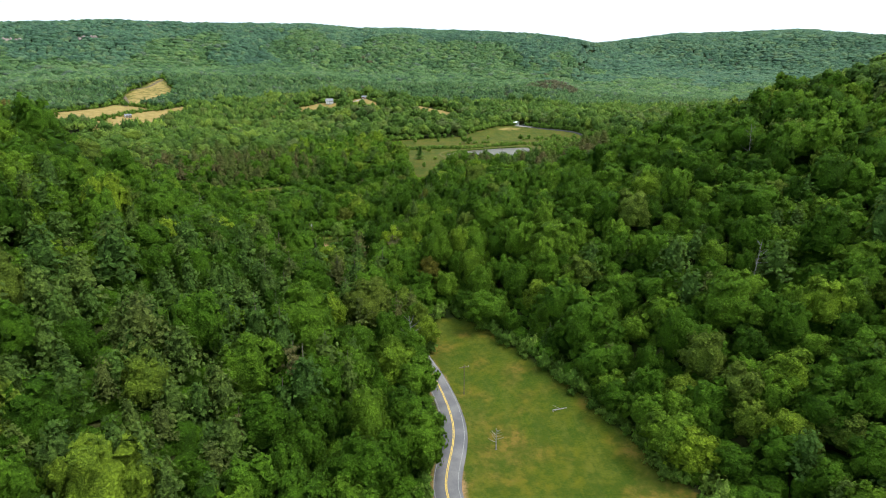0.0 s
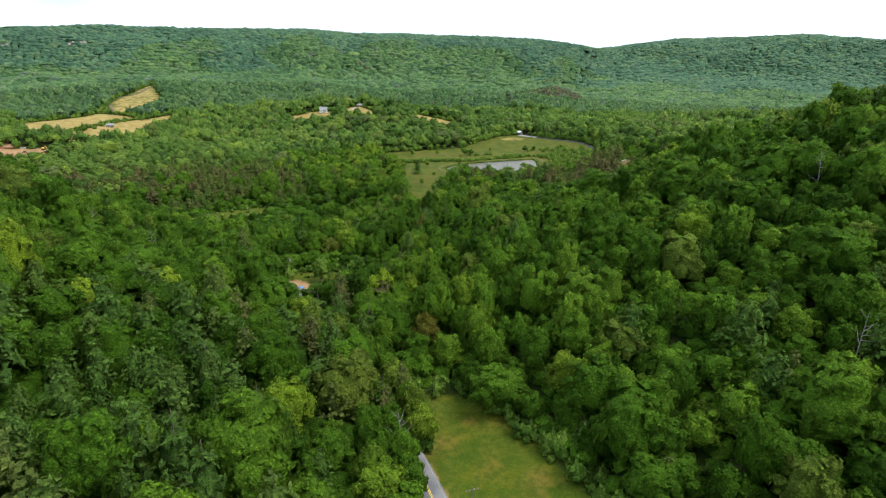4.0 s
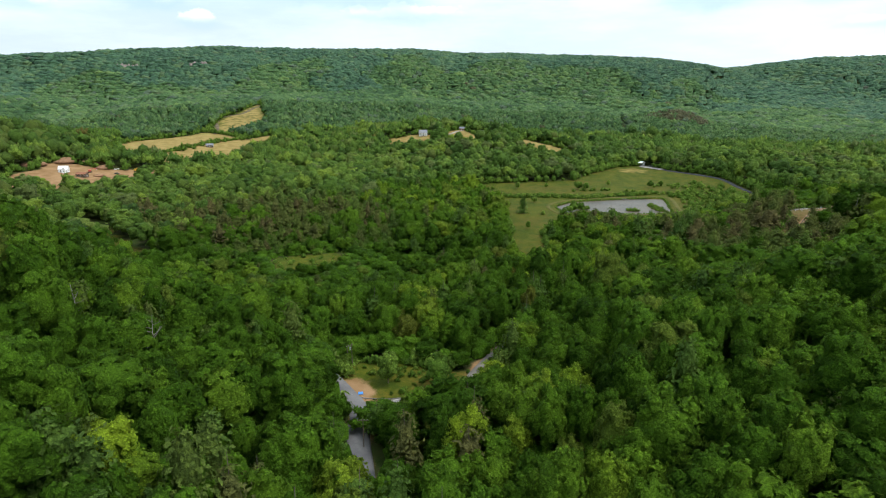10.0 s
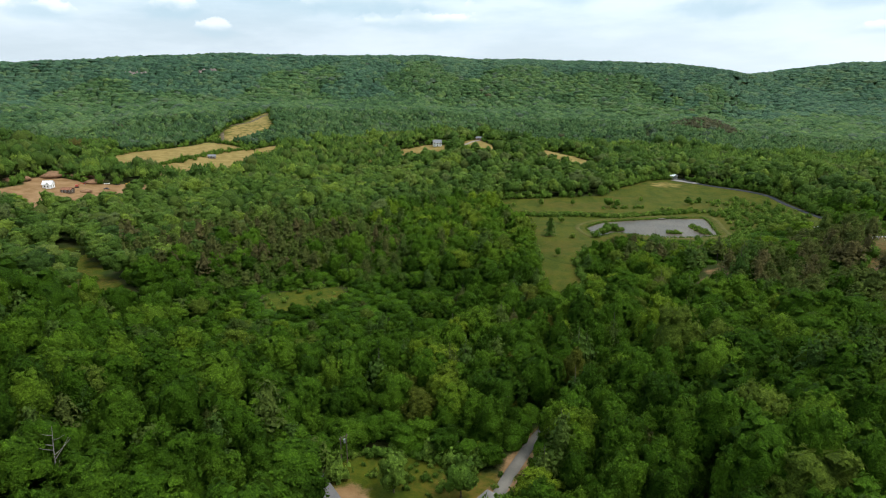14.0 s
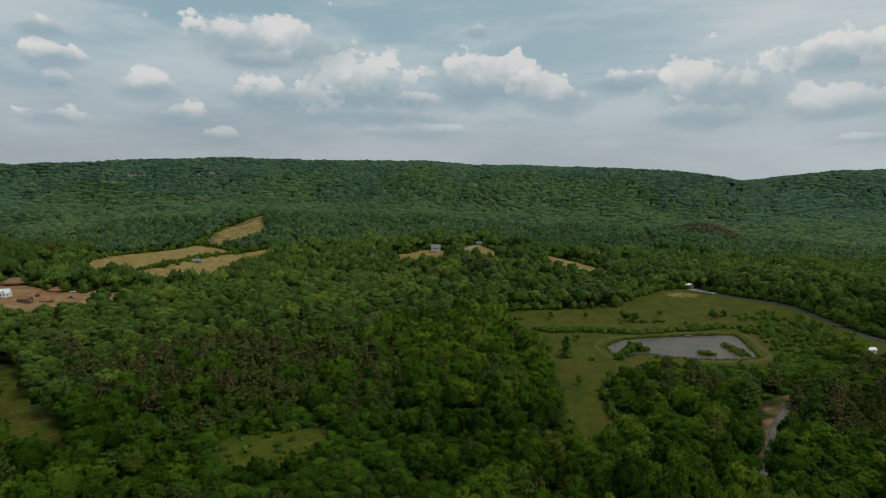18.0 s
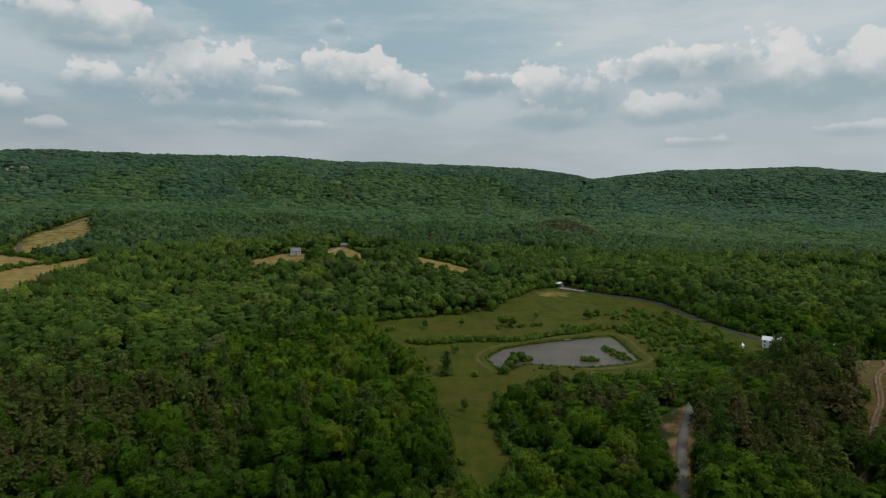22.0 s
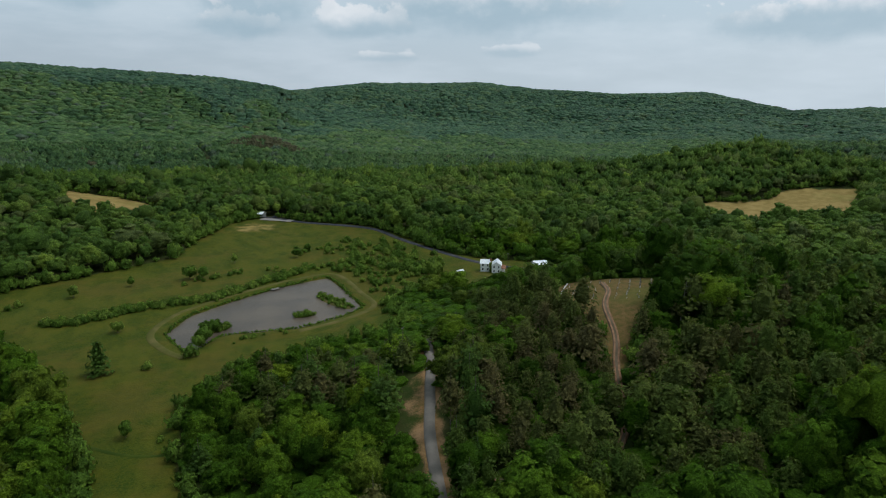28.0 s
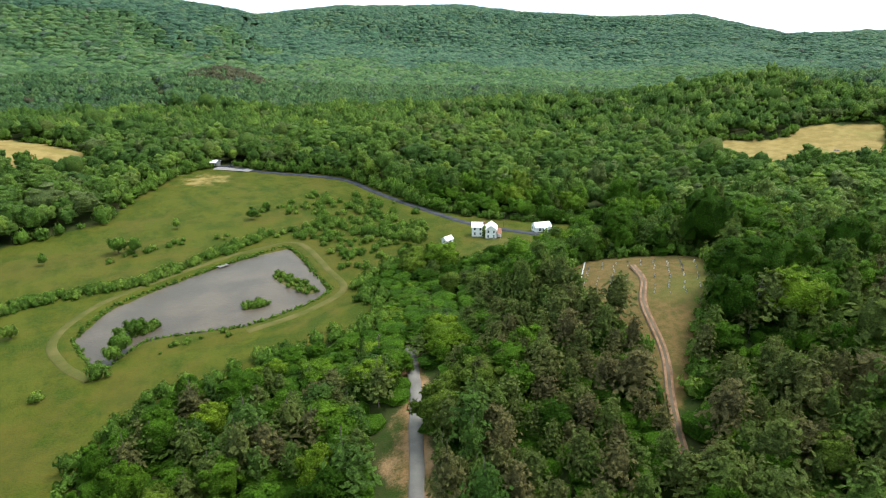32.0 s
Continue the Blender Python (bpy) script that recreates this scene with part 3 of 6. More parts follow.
def build_ground():
    gx, gy = np.meshgrid(smooth_xs, smooth_ys)
    x, y = gx.ravel(), gy.ravel()
    z = land(x, y)
    nx = len(smooth_xs)
    i = (np.arange(len(smooth_ys) - 1)[:, None] * nx + np.arange(nx - 1)[None, :]).ravel()
    quads = np.stack([i, i + 1, i + 1 + nx, i + nx], 1)

    def use(rings, width=3.0):
        return np.max([np.clip(inside(x, y, r) / (2 * width) + 0.5, 0, 1) for r in rings], axis=0)
    verge = np.clip((6.0 - np.minimum(from_line(x, y, VALLEY_ROAD), from_line(x, y, BRIDGE_ROAD))) / 3.0, 0, 1) * 0.62
    bare = np.maximum(use([BUILDING_SITE, [(-70, 305), (-63, 300), (-56, 290), (-66, 288), (-70, 294)]], 3.0), verge)
    bare = np.maximum(bare, 0.55 * np.clip((2.2 - from_line(x, y, GRAVE_TRACK)) / 2, 0, 1))
    bare = np.maximum(bare, 0.47 * use([VERGE], 2.5))
    dry = use([HILL_FIELD, HILL_YARD, HILL_STRIP, WEST_FIELD, UPPER_FIELD, EAST_FIELD], 5.0)
    dry = np.maximum(dry, 0.58 * use([CUT_SLOPE], 6.0))
    dry = np.maximum(dry, 0.56 * np.exp(-(((x - 92) / 30) ** 2 + ((y - 840) / 26) ** 2)))
    me = mesh_from("ground", np.stack([x, y, z], 1), quads, grass=use([FIRST_MEADOW, JUNCTION, BRUSH, SMALL_GLADE, MEADOW, GRAVEYARD, CUT_SLOPE]),
                   lawn=use([MEADOW, FARM_YARD]), mown=np.maximum(use([GRAVEYARD], 2.5), 0.55 * np.exp(-(((x - 182) / 22) ** 2 + ((y - 622) / 14) ** 2))), straw=dry, bare=bare)
    me.materials.append(ground_mat)
    ob = tagged(new("ground", me), "rolling valley floor of grass, forest litter and red earth", "ground", kind="structure")
    return ob


build_ground()


def join(mesh_list):
    """Several bmeshes into one."""
    out = bmesh.new()
    for bm in mesh_list:
        me = bpy.data.meshes.new("joined")
        bm.to_mesh(me)
        out.from_mesh(me)
        bm.free()
        bpy.data.meshes.remove(me)
    return out


def part(name, bm, mat, parent=None, label="", place=None, smooth=False):
    """Links a bmesh as one mesh object, under a thing or a part."""
    me = bpy.data.meshes.new(name)
    bm.to_mesh(me)
    bm.free()
    me.materials.append(mat)
    for p in me.polygons:
        p.use_smooth = smooth
    ob = new(name, me)
    if place is not None:
        ob.matrix_basis = place
    if parent is not None:
        ob.parent = parent
    if label:
        ob["label"] = label
    return ob


def spline(points, step):
    """Points along a smooth curve through the given ones."""
    p = np.array(points, float)
    p = np.vstack([2 * p[0] - p[1], p, 2 * p[-1] - p[-2]])
    out = []
    for k in range(1, len(p) - 2):
        count = max(2, int(np.linalg.norm(p[k + 1] - p[k]) / step))
        for t in np.arange(count) / count:
            out.append(0.5 * (2 * p[k] + (p[k + 1] - p[k - 1]) * t + (2 * p[k - 1] - 5 * p[k] + 4 * p[k + 1] - p[k + 2]) * t * t
                              + (3 * p[k] - p[k - 1] - 3 * p[k + 1] + p[k + 2]) * t ** 3))
    return np.array(out + [p[-2]])


def ribbon(name, points, across, lift, mat, kind="structure", label="", parent=None, category="road"):
    """A strip along a line: across gives the offsets of its long edges, with drop of its outer edges."""
    line = spline(points, 2.5)
    way = np.gradient(line, axis=0)
    way /= np.linalg.norm(way, axis=1)[:, None]
    side = np.stack([way[:, 1], -way[:, 0]], 1)
    middle = np.max([land(line[:, 0] + side[:, 0] * o, line[:, 1] + side[:, 1] * o) for o in (-2.5, 0.0, 2.5)], axis=0)
    middle = np.convolve(np.pad(middle, 4, mode="edge"), np.ones(9) / 9, mode="valid")
    rows = []
    for o, drop in across:
        xy = line + side * o
        rows.append(np.column_stack([xy, middle + lift - drop]))
    v = np.stack(rows, 1)
    m, k = v.shape[:2]
    i = (np.arange(m - 1)[:, None] * k + np.arange(k - 1)[None, :]).ravel()
    me = mesh_from(name, v.reshape(-1, 3), np.stack([i, i + k, i + k + 1, i + 1], 1))
    me.materials.append(mat)
    ob = new(name, me)
    if parent is not None:
        ob.parent = parent
        if label:
            ob["label"] = label
        return ob
    return tagged(ob, label, category, kind=kind)


# ---- roads and water ----
valley_road = ribbon("road_valley", VALLEY_ROAD, [(-3.6, 0.9), (-3.0, 0.03), (0, 0.0), (3.0, 0.03), (3.6, 0.9)], 0.22, asphalt, label="narrow grey asphalt valley road with yellow centre lines")
for shift in (-0.15, 0.15):
    ribbon("centre_line", VALLEY_ROAD[:11], [(shift - 0.08, 0), (shift + 0.08, 0)], 0.245, yellow_paint, parent=valley_road, label="yellow painted line")
for shift in (-2.75, 2.75):
    ribbon("edge_line", VALLEY_ROAD[:11], [(shift - 0.06, 0), (shift + 0.06, 0)], 0.225, white_line, parent=valley_road, label="worn white edge line")
ribbon("road_bridge", BRIDGE_ROAD[:5], [(-3.5, 0.8), (-3.3, 0.0), (3.3, 0.0), (3.5, 0.8)], 0.25, pale_paving, label="pale paved side road over a small creek bridge")
ribbon("road_middle", BRIDGE_ROAD[4:], [(-1.95, 0.9), (-1.5, 0.02), (1.5, 0.02), (1.95, 0.9)], 0.24, old_asphalt, label="old grey asphalt lane between trees")
ribbon("road_upper", UPPER_ROAD, [(-2.6, 0.9), (-2.1, 0.02), (2.1, 0.02), (2.6, 0.9)], 0.24, dark_asphalt, label="dark asphalt road along the far meadow")
grave_track = ribbon("track_graveyard", GRAVE_TRACK, [(-1.3, 0.4), (-1.0, 0.0), (0, -0.03), (1.0, 0.0), (1.3, 0.4)], 0.12, gravel, label="rutted brown track through grass to the graveyard")
for shift in (-0.7, 0.7):
    ribbon("rut", GRAVE_TRACK, [(shift - 0.32, 0.02), (shift - 0.26, 0.0), (shift + 0.26, 0.0), (shift + 0.32, 0.02)], 0.155, earth, parent=grave_track, label="worn gravel wheel rut")


def build_pond():
    ring = spline(POND + POND[:1], 3.0)[:-1]
    centre = ring.mean(axis=0)
    bm = bmesh.new()
    verts = [bm.verts.new((*(centre + (p - centre) * 1.05), WATER)) for p in ring]
    bm.faces.new(verts)
    ob = part("water", bm, water_mat)
    tagged(ob, "murky brown farm pond with smooth reflecting water", "pond", kind="structure")


build_pond()


def outset(ring, by):
    p = np.array(ring, float)
    way = np.roll(p, -1, 0) - np.roll(p, 1, 0)
    way /= np.linalg.norm(way, axis=1)[:, None]
    side = np.stack([way[:, 1], -way[:, 0]], 1)
    area = np.sum(p[:, 0] * np.roll(p[:, 1], -1) - np.roll(p[:, 0], -1) * p[:, 1])
    return [tuple(q) for q in p + side * by * (1 if area > 0 else -1)]


bank_ring = outset(POND, 6.0)
ribbon("bank_path", bank_ring[6:] + bank_ring[:3], [(-1.7, 0.25), (-1.3, 0.0), (1.3, 0.0), (1.7, 0.25)], 0.10, trodden, label="worn tan grass path along the pond bank", category="path")
ribbon("track_hill", [(-146, 950), (-140, 960), (-134, 974), (-128, 984)], [(-2.2, 0.3), (-1.8, 0.0), (1.8, 0.0), (2.2, 0.3)], 0.3, pale_paving, label="pale gravel drive across the mown hill", category="drive")
ribbon("track_slope", [(-520, 985), (-540, 1030), (-577, 1100), (-566, 1168), (-590, 1290)], [(-3.0, 0.5), (-2.5, 0.0), (2.5, 0.0), (3.0, 0.5)], 0.4, gravel, label="rutted dirt track up the cleared slope", category="track")
ribbon("footpath", [(-40, 590), (-38, 568), (-32, 547), (-25, 535), (-16, 526), (-8, 522)], [(-0.8, 0.12), (-0.5, 0.0), (0.5, 0.0), (0.8, 0.12)], 0.05, damp_grass, label="worn dark footpath through meadow grass", category="path")
ribbon("barn_apron", [(106, 868), (113, 862), (120, 856), (128, 848)], [(-4.5, 0.3), (-4.0, 0.0), (4.0, 0.0), (4.5, 0.3)], 0.32, pale_paving, label="pale gravel apron in front of the barn", category="drive")


# ---- trees ----
rng = np.random.default_rng(7)


def dome(segs, rings, low=-0.55, bulge=0.10, seed=0, lobes=12, deep=0.30):
    """A crown like a cauliflower, of quads, about one unit in radius: points, quads, normals."""
    r = np.random.default_rng(seed)
    knobs = r.normal(size=(lobes * 2, 3))
    knobs[:, 2] = np.abs(knobs[:, 2]) * 0.9 - 0.2
    knobs /= np.linalg.norm(knobs, axis=1)[:, None]
    v = []
    for k in range(rings + 1):
        tilt = math.asin(low) + (math.pi / 2 - math.asin(low)) * min(k / rings, 0.965)
        for s in range(segs):
            a = 2 * math.pi * (s + 0.5 * (k % 2)) / segs
            d = np.array([math.cos(tilt) * math.cos(a), math.cos(tilt) * math.sin(a), math.sin(tilt)])
            grow = 1.02 - deep + deep * np.max(np.clip((knobs @ d - 0.70) / 0.30, 0, 1)) ** 0.6 + bulge * r.normal() * 0.5
            v.append(d * grow)
    v = np.array(v)
    q = [[k * segs + s, k * segs + (s + 1) % segs, (k + 1) * segs + (s + 1) % segs, (k + 1) * segs + s] for k in range(rings) for s in range(segs)]
    top = rings * segs
    q += [[top, top + s, top + s + 1, top + s + 2] for s in range(1, segs - 2, 2)]
    q = np.array([f for f in q if len(set(f)) == 4])
    n = np.zeros_like(v)
    face = np.cross(v[q[:, 2]] - v[q[:, 0]], v[q[:, 3]] - v[q[:, 1]])
    for k in range(4):
        np.add.at(n, q[:, k], face)
    n /= np.linalg.norm(n, axis=1)[:, None] + 1e-9
    n = n * 0.8 + v * 0.5
    return v, q, n / np.linalg.norm(n, axis=1)[:, None]


def sprays(centres, outward, size, r, fold=0.25, turn=0.75, long=1.35):
    """Pointed, folded sprays of leaves at the centres, facing roughly outward."""
    m = len(centres)
    face = outward + r.normal(size=(m, 3)) * turn * 0.6
    face /= np.linalg.norm(face, axis=1)[:, None]
    a = np.cross(face, r.normal(size=(m, 3)))
    a /= np.linalg.norm(a, axis=1)[:, None]
    b = np.cross(face, a)
    s = size[:, None]
    tip, tail = centres + a * s * long * 0.5 - face * s * fold, centres - a * s * long * 0.5 - face * s * fold * r.random((m, 1))
    one, two = centres + b * s * 0.5 + face * s * fold * 0.4, centres - b * s * 0.5 - face * s * fold * 0.3
    v = np.stack([tip, one, tail, two], 1).reshape(-1, 3)
    n = outward * 0.85 + face * 0.35
    n /= np.linalg.norm(n, axis=1)[:, None]
    return v, np.arange(4 * m).reshape(m, 4), np.repeat(n, 4, axis=0)


def weld(*pieces):
    v, q, n, at = [], [], [], 0
    for a, b, c in pieces:
        v.append(a), q.append(b + at), n.append(c)
        at += len(a)
    return np.vstack(v), np.vstack(q), np.vstack(n)


def scaled(piece, x, y, z, lift=0.0):
    v, q, n = piece
    n = n / np.array([x, y, z])
    return v * np.array([x, y, z]) + np.array([0, 0, lift]), q, n / np.linalg.norm(n, axis=1)[:, None]


def broad_crown(seed, count, size, lumps=10, core=(6, 3), shape=(4.9, 6.0), lift=8.2, peak=1.0):
    """A broadleaf crown: boughs that billow out of a heart, each with a ragged coat of leaf tufts."""
    r = np.random.default_rng(seed)
    pieces, mids, wides, ways = [scaled(dome(core[0] + 2, core[1] + 1, -0.8, 0.08, seed), 0.72, 0.72, 0.76 * peak)], [], [], []
    squash = r.uniform(0.85, 1.12)
    for k in range(lumps):
        f = (k + 0.5) / lumps
        up = 1.0 - 1.42 * f + r.normal() * 0.08
        a = 2.399963 * k + r.uniform(-0.4, 0.4)
        flat = math.sqrt(max(0.05, 1 - min(abs(up), 1) ** 2))
        d = np.array([math.cos(a) * flat * squash, math.sin(a) * flat / squash, up])
        mid = d * np.array([1, 1, peak]) * r.uniform(0.58, 0.80)
        wide = r.uniform(0.72, 1.22) * min(0.52, 1.18 / math.sqrt(lumps))
        v, q, n = dome(core[0], core[1], -0.5, 0.12, seed * 31 + k, 6, 0.22)
        tilt = n * 0.6 + d * 0.5
        pieces.append((v * np.array([wide, wide, wide * r.uniform(0.85, 1.15)]) + mid, q, tilt / np.linalg.norm(tilt, axis=1)[:, None]))
        mids.append(mid), wides.append(wide), ways.append(d)
    mids, wides, ways = np.array(mids), np.array(wides), np.array(ways)
    pick = r.choice(lumps, count, p=wides ** 2 / np.sum(wides ** 2))
    w = r.normal(size=(count, 3)) + ways[pick] * 0.8 + np.array([0, 0, 0.6])
    w /= np.linalg.norm(w, axis=1)[:, None]
    p = mids[pick] + w * wides[pick][:, None] * r.uniform(0.92, 1.20, (count, 1))
    pieces.append(sprays(p, w * 0.65 + ways[pick] * 0.5, r.uniform(0.65, 1.35, count) * size, r, 0.22, 0.62, 1.2))
    return scaled(weld(*pieces), shape[0], shape[0], shape[1], lift)


def pine_crown(seed, tiers, boughs, size, height=17.0, spread=3.6, bottom=0.32):
    """A pine: whorls of level boughs with tufts, rounded towards the top."""
    r = np.random.default_rng(seed)
    centres, outward, sizes = [], [], []
    for k in range(tiers):
        f = (k + 0.4) / tiers
        z = height * (bottom + (1 - bottom) * f) + r.normal() * 0.2
        reach = spread * (1.06 - f) ** 0.45 * r.uniform(0.8, 1.12)
        for b in range(max(3, int(boughs * (1.15 - 0.6 * f)))):
            a, far = r.uniform(0, 2 * math.pi), reach * r.uniform(0.7, 1.15)
            for t in (0.45, 0.95):
                centres.append((math.cos(a) * far * t, math.sin(a) * far * t, z + 0.10 * far * t + r.normal() * 0.2))
                outward.append((math.cos(a) * 0.8 * t, math.sin(a) * 0.8 * t, 0.75))
                sizes.append(size * r.uniform(0.75, 1.3) * (1.0 - 0.3 * f))
    leaf = sprays(np.array(centres), np.array(outward), np.array(sizes), r, 0.16, 0.7, 1.7)
    mass = scaled(dome(7, 4, -0.7, 0.2, seed), spread * 0.46, spread * 0.46, height * (1 - bottom) * 0.44, height * (bottom + (1 - bottom) * 0.42))
    return weld(mass, leaf)


def stem(height, wide, segs=5, lean=0.0):
    """A tapered trunk with a slight bend."""
    v, n = [], []
    for k, f in enumerate((-0.06, 0.04, 0.35, 0.7, 1.0)):
        for s in range(segs):
            a = 2 * math.pi * s / segs
            w = wide * (1.5 if k == 0 else 1.0 - 0.75 * max(f, 0))
            v.append((math.cos(a) * w + lean * height * f * f, math.sin(a) * w, height * f))
            n.append((math.cos(a), math.sin(a), 0.1))
    q = [[k * segs + s, k * segs + (s + 1) % segs, (k + 1) * segs + (s + 1) % segs, (k + 1) * segs + s] for k in range(4) for s in range(segs)]
    return np.array(v), np.array(q), np.array(n)


def limb(start, end, wide, segs=4):
    a, b = np.array(start, float), np.array(end, float)
    way = (b - a) / np.linalg.norm(b - a)
    u = np.cross(way, (0.3, 0.9, 0.2))
    u /= np.linalg.norm(u)
    w = np.cross(way, u)
    v, n = [], []
    bend = (a + b) / 2 + np.array([0, 0, -0.06 * np.linalg.norm(b - a)])
    for p, size in ((a, wide), (bend, wide * 0.7), (b, wide * 0.25)):
        for s in range(segs):
            t = 2 * math.pi * s / segs
            d = u * math.cos(t) + w * math.sin(t)
            v.append(p + d * size), n.append(d)
    q = [[k * segs + s, k * segs + (s + 1) % segs, (k + 1) * segs + (s + 1) % segs, (k + 1) * segs + s] for k in range(2) for s in range(segs)]
    return np.array(v), np.array(q), np.array(n)


def boughs(seed, height, count, reach):
    r = np.random.default_rng(seed)
    out = []
    for k in range(count):
        a, f = 2.4 * k + r.uniform(-0.4, 0.4), 0.45 + 0.4 * k / count
        top = (math.cos(a) * reach, math.sin(a) * reach, height * (f + 0.18))
        out.append(limb((0, 0, height * f), top, 0.11))
    return weld(*out)


def spread_out(template, trees):
    """Copies of one template, one for each tree: x, y, z, width, height, turn, tone."""
    v, q, n = template
    c, s = np.cos(trees[:, 5])[:, None], np.sin(trees[:, 5])[:, None]
    x, y = v[None, :, 0] * trees[:, 3, None], v[None, :, 1] * trees[:, 3, None]
    V = np.stack([x * c - y * s + trees[:, 0, None], x * s + y * c + trees[:, 1, None], v[None, :, 2] * trees[:, 4, None] + trees[:, 2, None]], 2)
    N = np.stack([n[None, :, 0] * c - n[None, :, 1] * s, n[None, :, 0] * s + n[None, :, 1] * c, np.repeat(n[None, :, 2], len(trees), 0)], 2)
    Q = q[None] + (np.arange(len(trees)) * len(v))[:, None, None]
    return V.reshape(-1, 3), Q.reshape(-1, 4), N.reshape(-1, 3), np.repeat(trees[:, 6], len(v))


def stand(name, templates, trees, mat, label, category="woods"):
    """Many trees as one piece of woodland."""
    pick = (np.arange(len(trees)) * 7919) % len(templates)
    V, Q, N, T, at = [], [], [], [], 0
    for k, template in enumerate(templates):
        if not (pick == k).any():
            continue
        v, q, n, t = spread_out(template, trees[pick == k])
        V.append(v), Q.append(q + at), N.append(n), T.append(t)
        at += len(v)
    if not V:
        return None
    me = mesh_from(name, np.vstack(V), np.vstack(Q), np.vstack(N), tone=np.concatenate(T))
    me.materials.append(mat)
    return tagged(new(name, me), label, category, kind="stuff")


def scatter(x0, x1, y0, y1, gap, seed):
    r = np.random.default_rng(seed)
    gx, gy = np.meshgrid(np.arange(x0, x1, gap), np.arange(y0, y1, gap * 0.9))
    gx = gx + (np.arange(gx.shape[0]) % 2)[:, None] * gap / 2
    x, y = gx.ravel() + r.uniform(-0.36, 0.36, gx.size) * gap, gy.ravel() + r.uniform(-0.36, 0.36, gx.size) * gap
    return x, y


def wooded(x, y):
    """Where trees may stand."""
    keep = np.ones(len(x), bool)
    for ring in CLEARINGS:
        margin = 2.0 if ring in (JUNCTION, SMALL_GLADE) else 4.5 if ring in (HILL_FIELD, HILL_YARD, HILL_STRIP, WEST_FIELD, UPPER_FIELD, EAST_FIELD, BUILDING_SITE) else 3.8 if ring is MEADOW else 1.4
        rx, ry = [p[0] for p in ring], [p[1] for p in ring]
        near = (x > min(rx) - 9) & (x < max(rx) + 9) & (y > min(ry) - 9) & (y < max(ry) + 9) & keep
        at = np.where(near)[0]
        keep[at[inside(x[at], y[at], ring) > -margin]] = False
    for line, half in ROADS:
        keep &= from_line(x, y, line) > half + np.where((y > 528) & (x > 60) & (x < 130), 0.2, np.where((y > 325) & (y < 470), 0.4, np.where((y > 160) & (y < 245), -0.5, np.where((y > 245) & (y < 290), 1.0, 1.7))))
    return keep


STRETCH = [(0, 120), (-20, 230), (-35, 310), (-35, 400), (20, 480), (70, 560)]
CONIFER_PATCHES = [(-190, 510, 110, 75, 0.8), (128, 515, 34, 48, 0.95), (95, 475, 42, 44, 0.85), (140, 440, 70, 36, 0.85), (150, 455, 70, 40, 0.75), (45, 530, 34, 28, 0.75), (215, 455, 80, 60, 0.85), (235, 520, 70, 70, 0.7), (-120, 935, 60, 30, 0.6),
                   (60, 900, 90, 40, 0.2), (-560, 640, 90, 70, 0.8), (-260, 560, 70, 70, 0.35), (330, 640, 110, 70, 0.4), (-70, 130, 45, 85, 0.62), (-35, 190, 30, 40, 0.4), (60, 395, 50, 30, 0.35)]


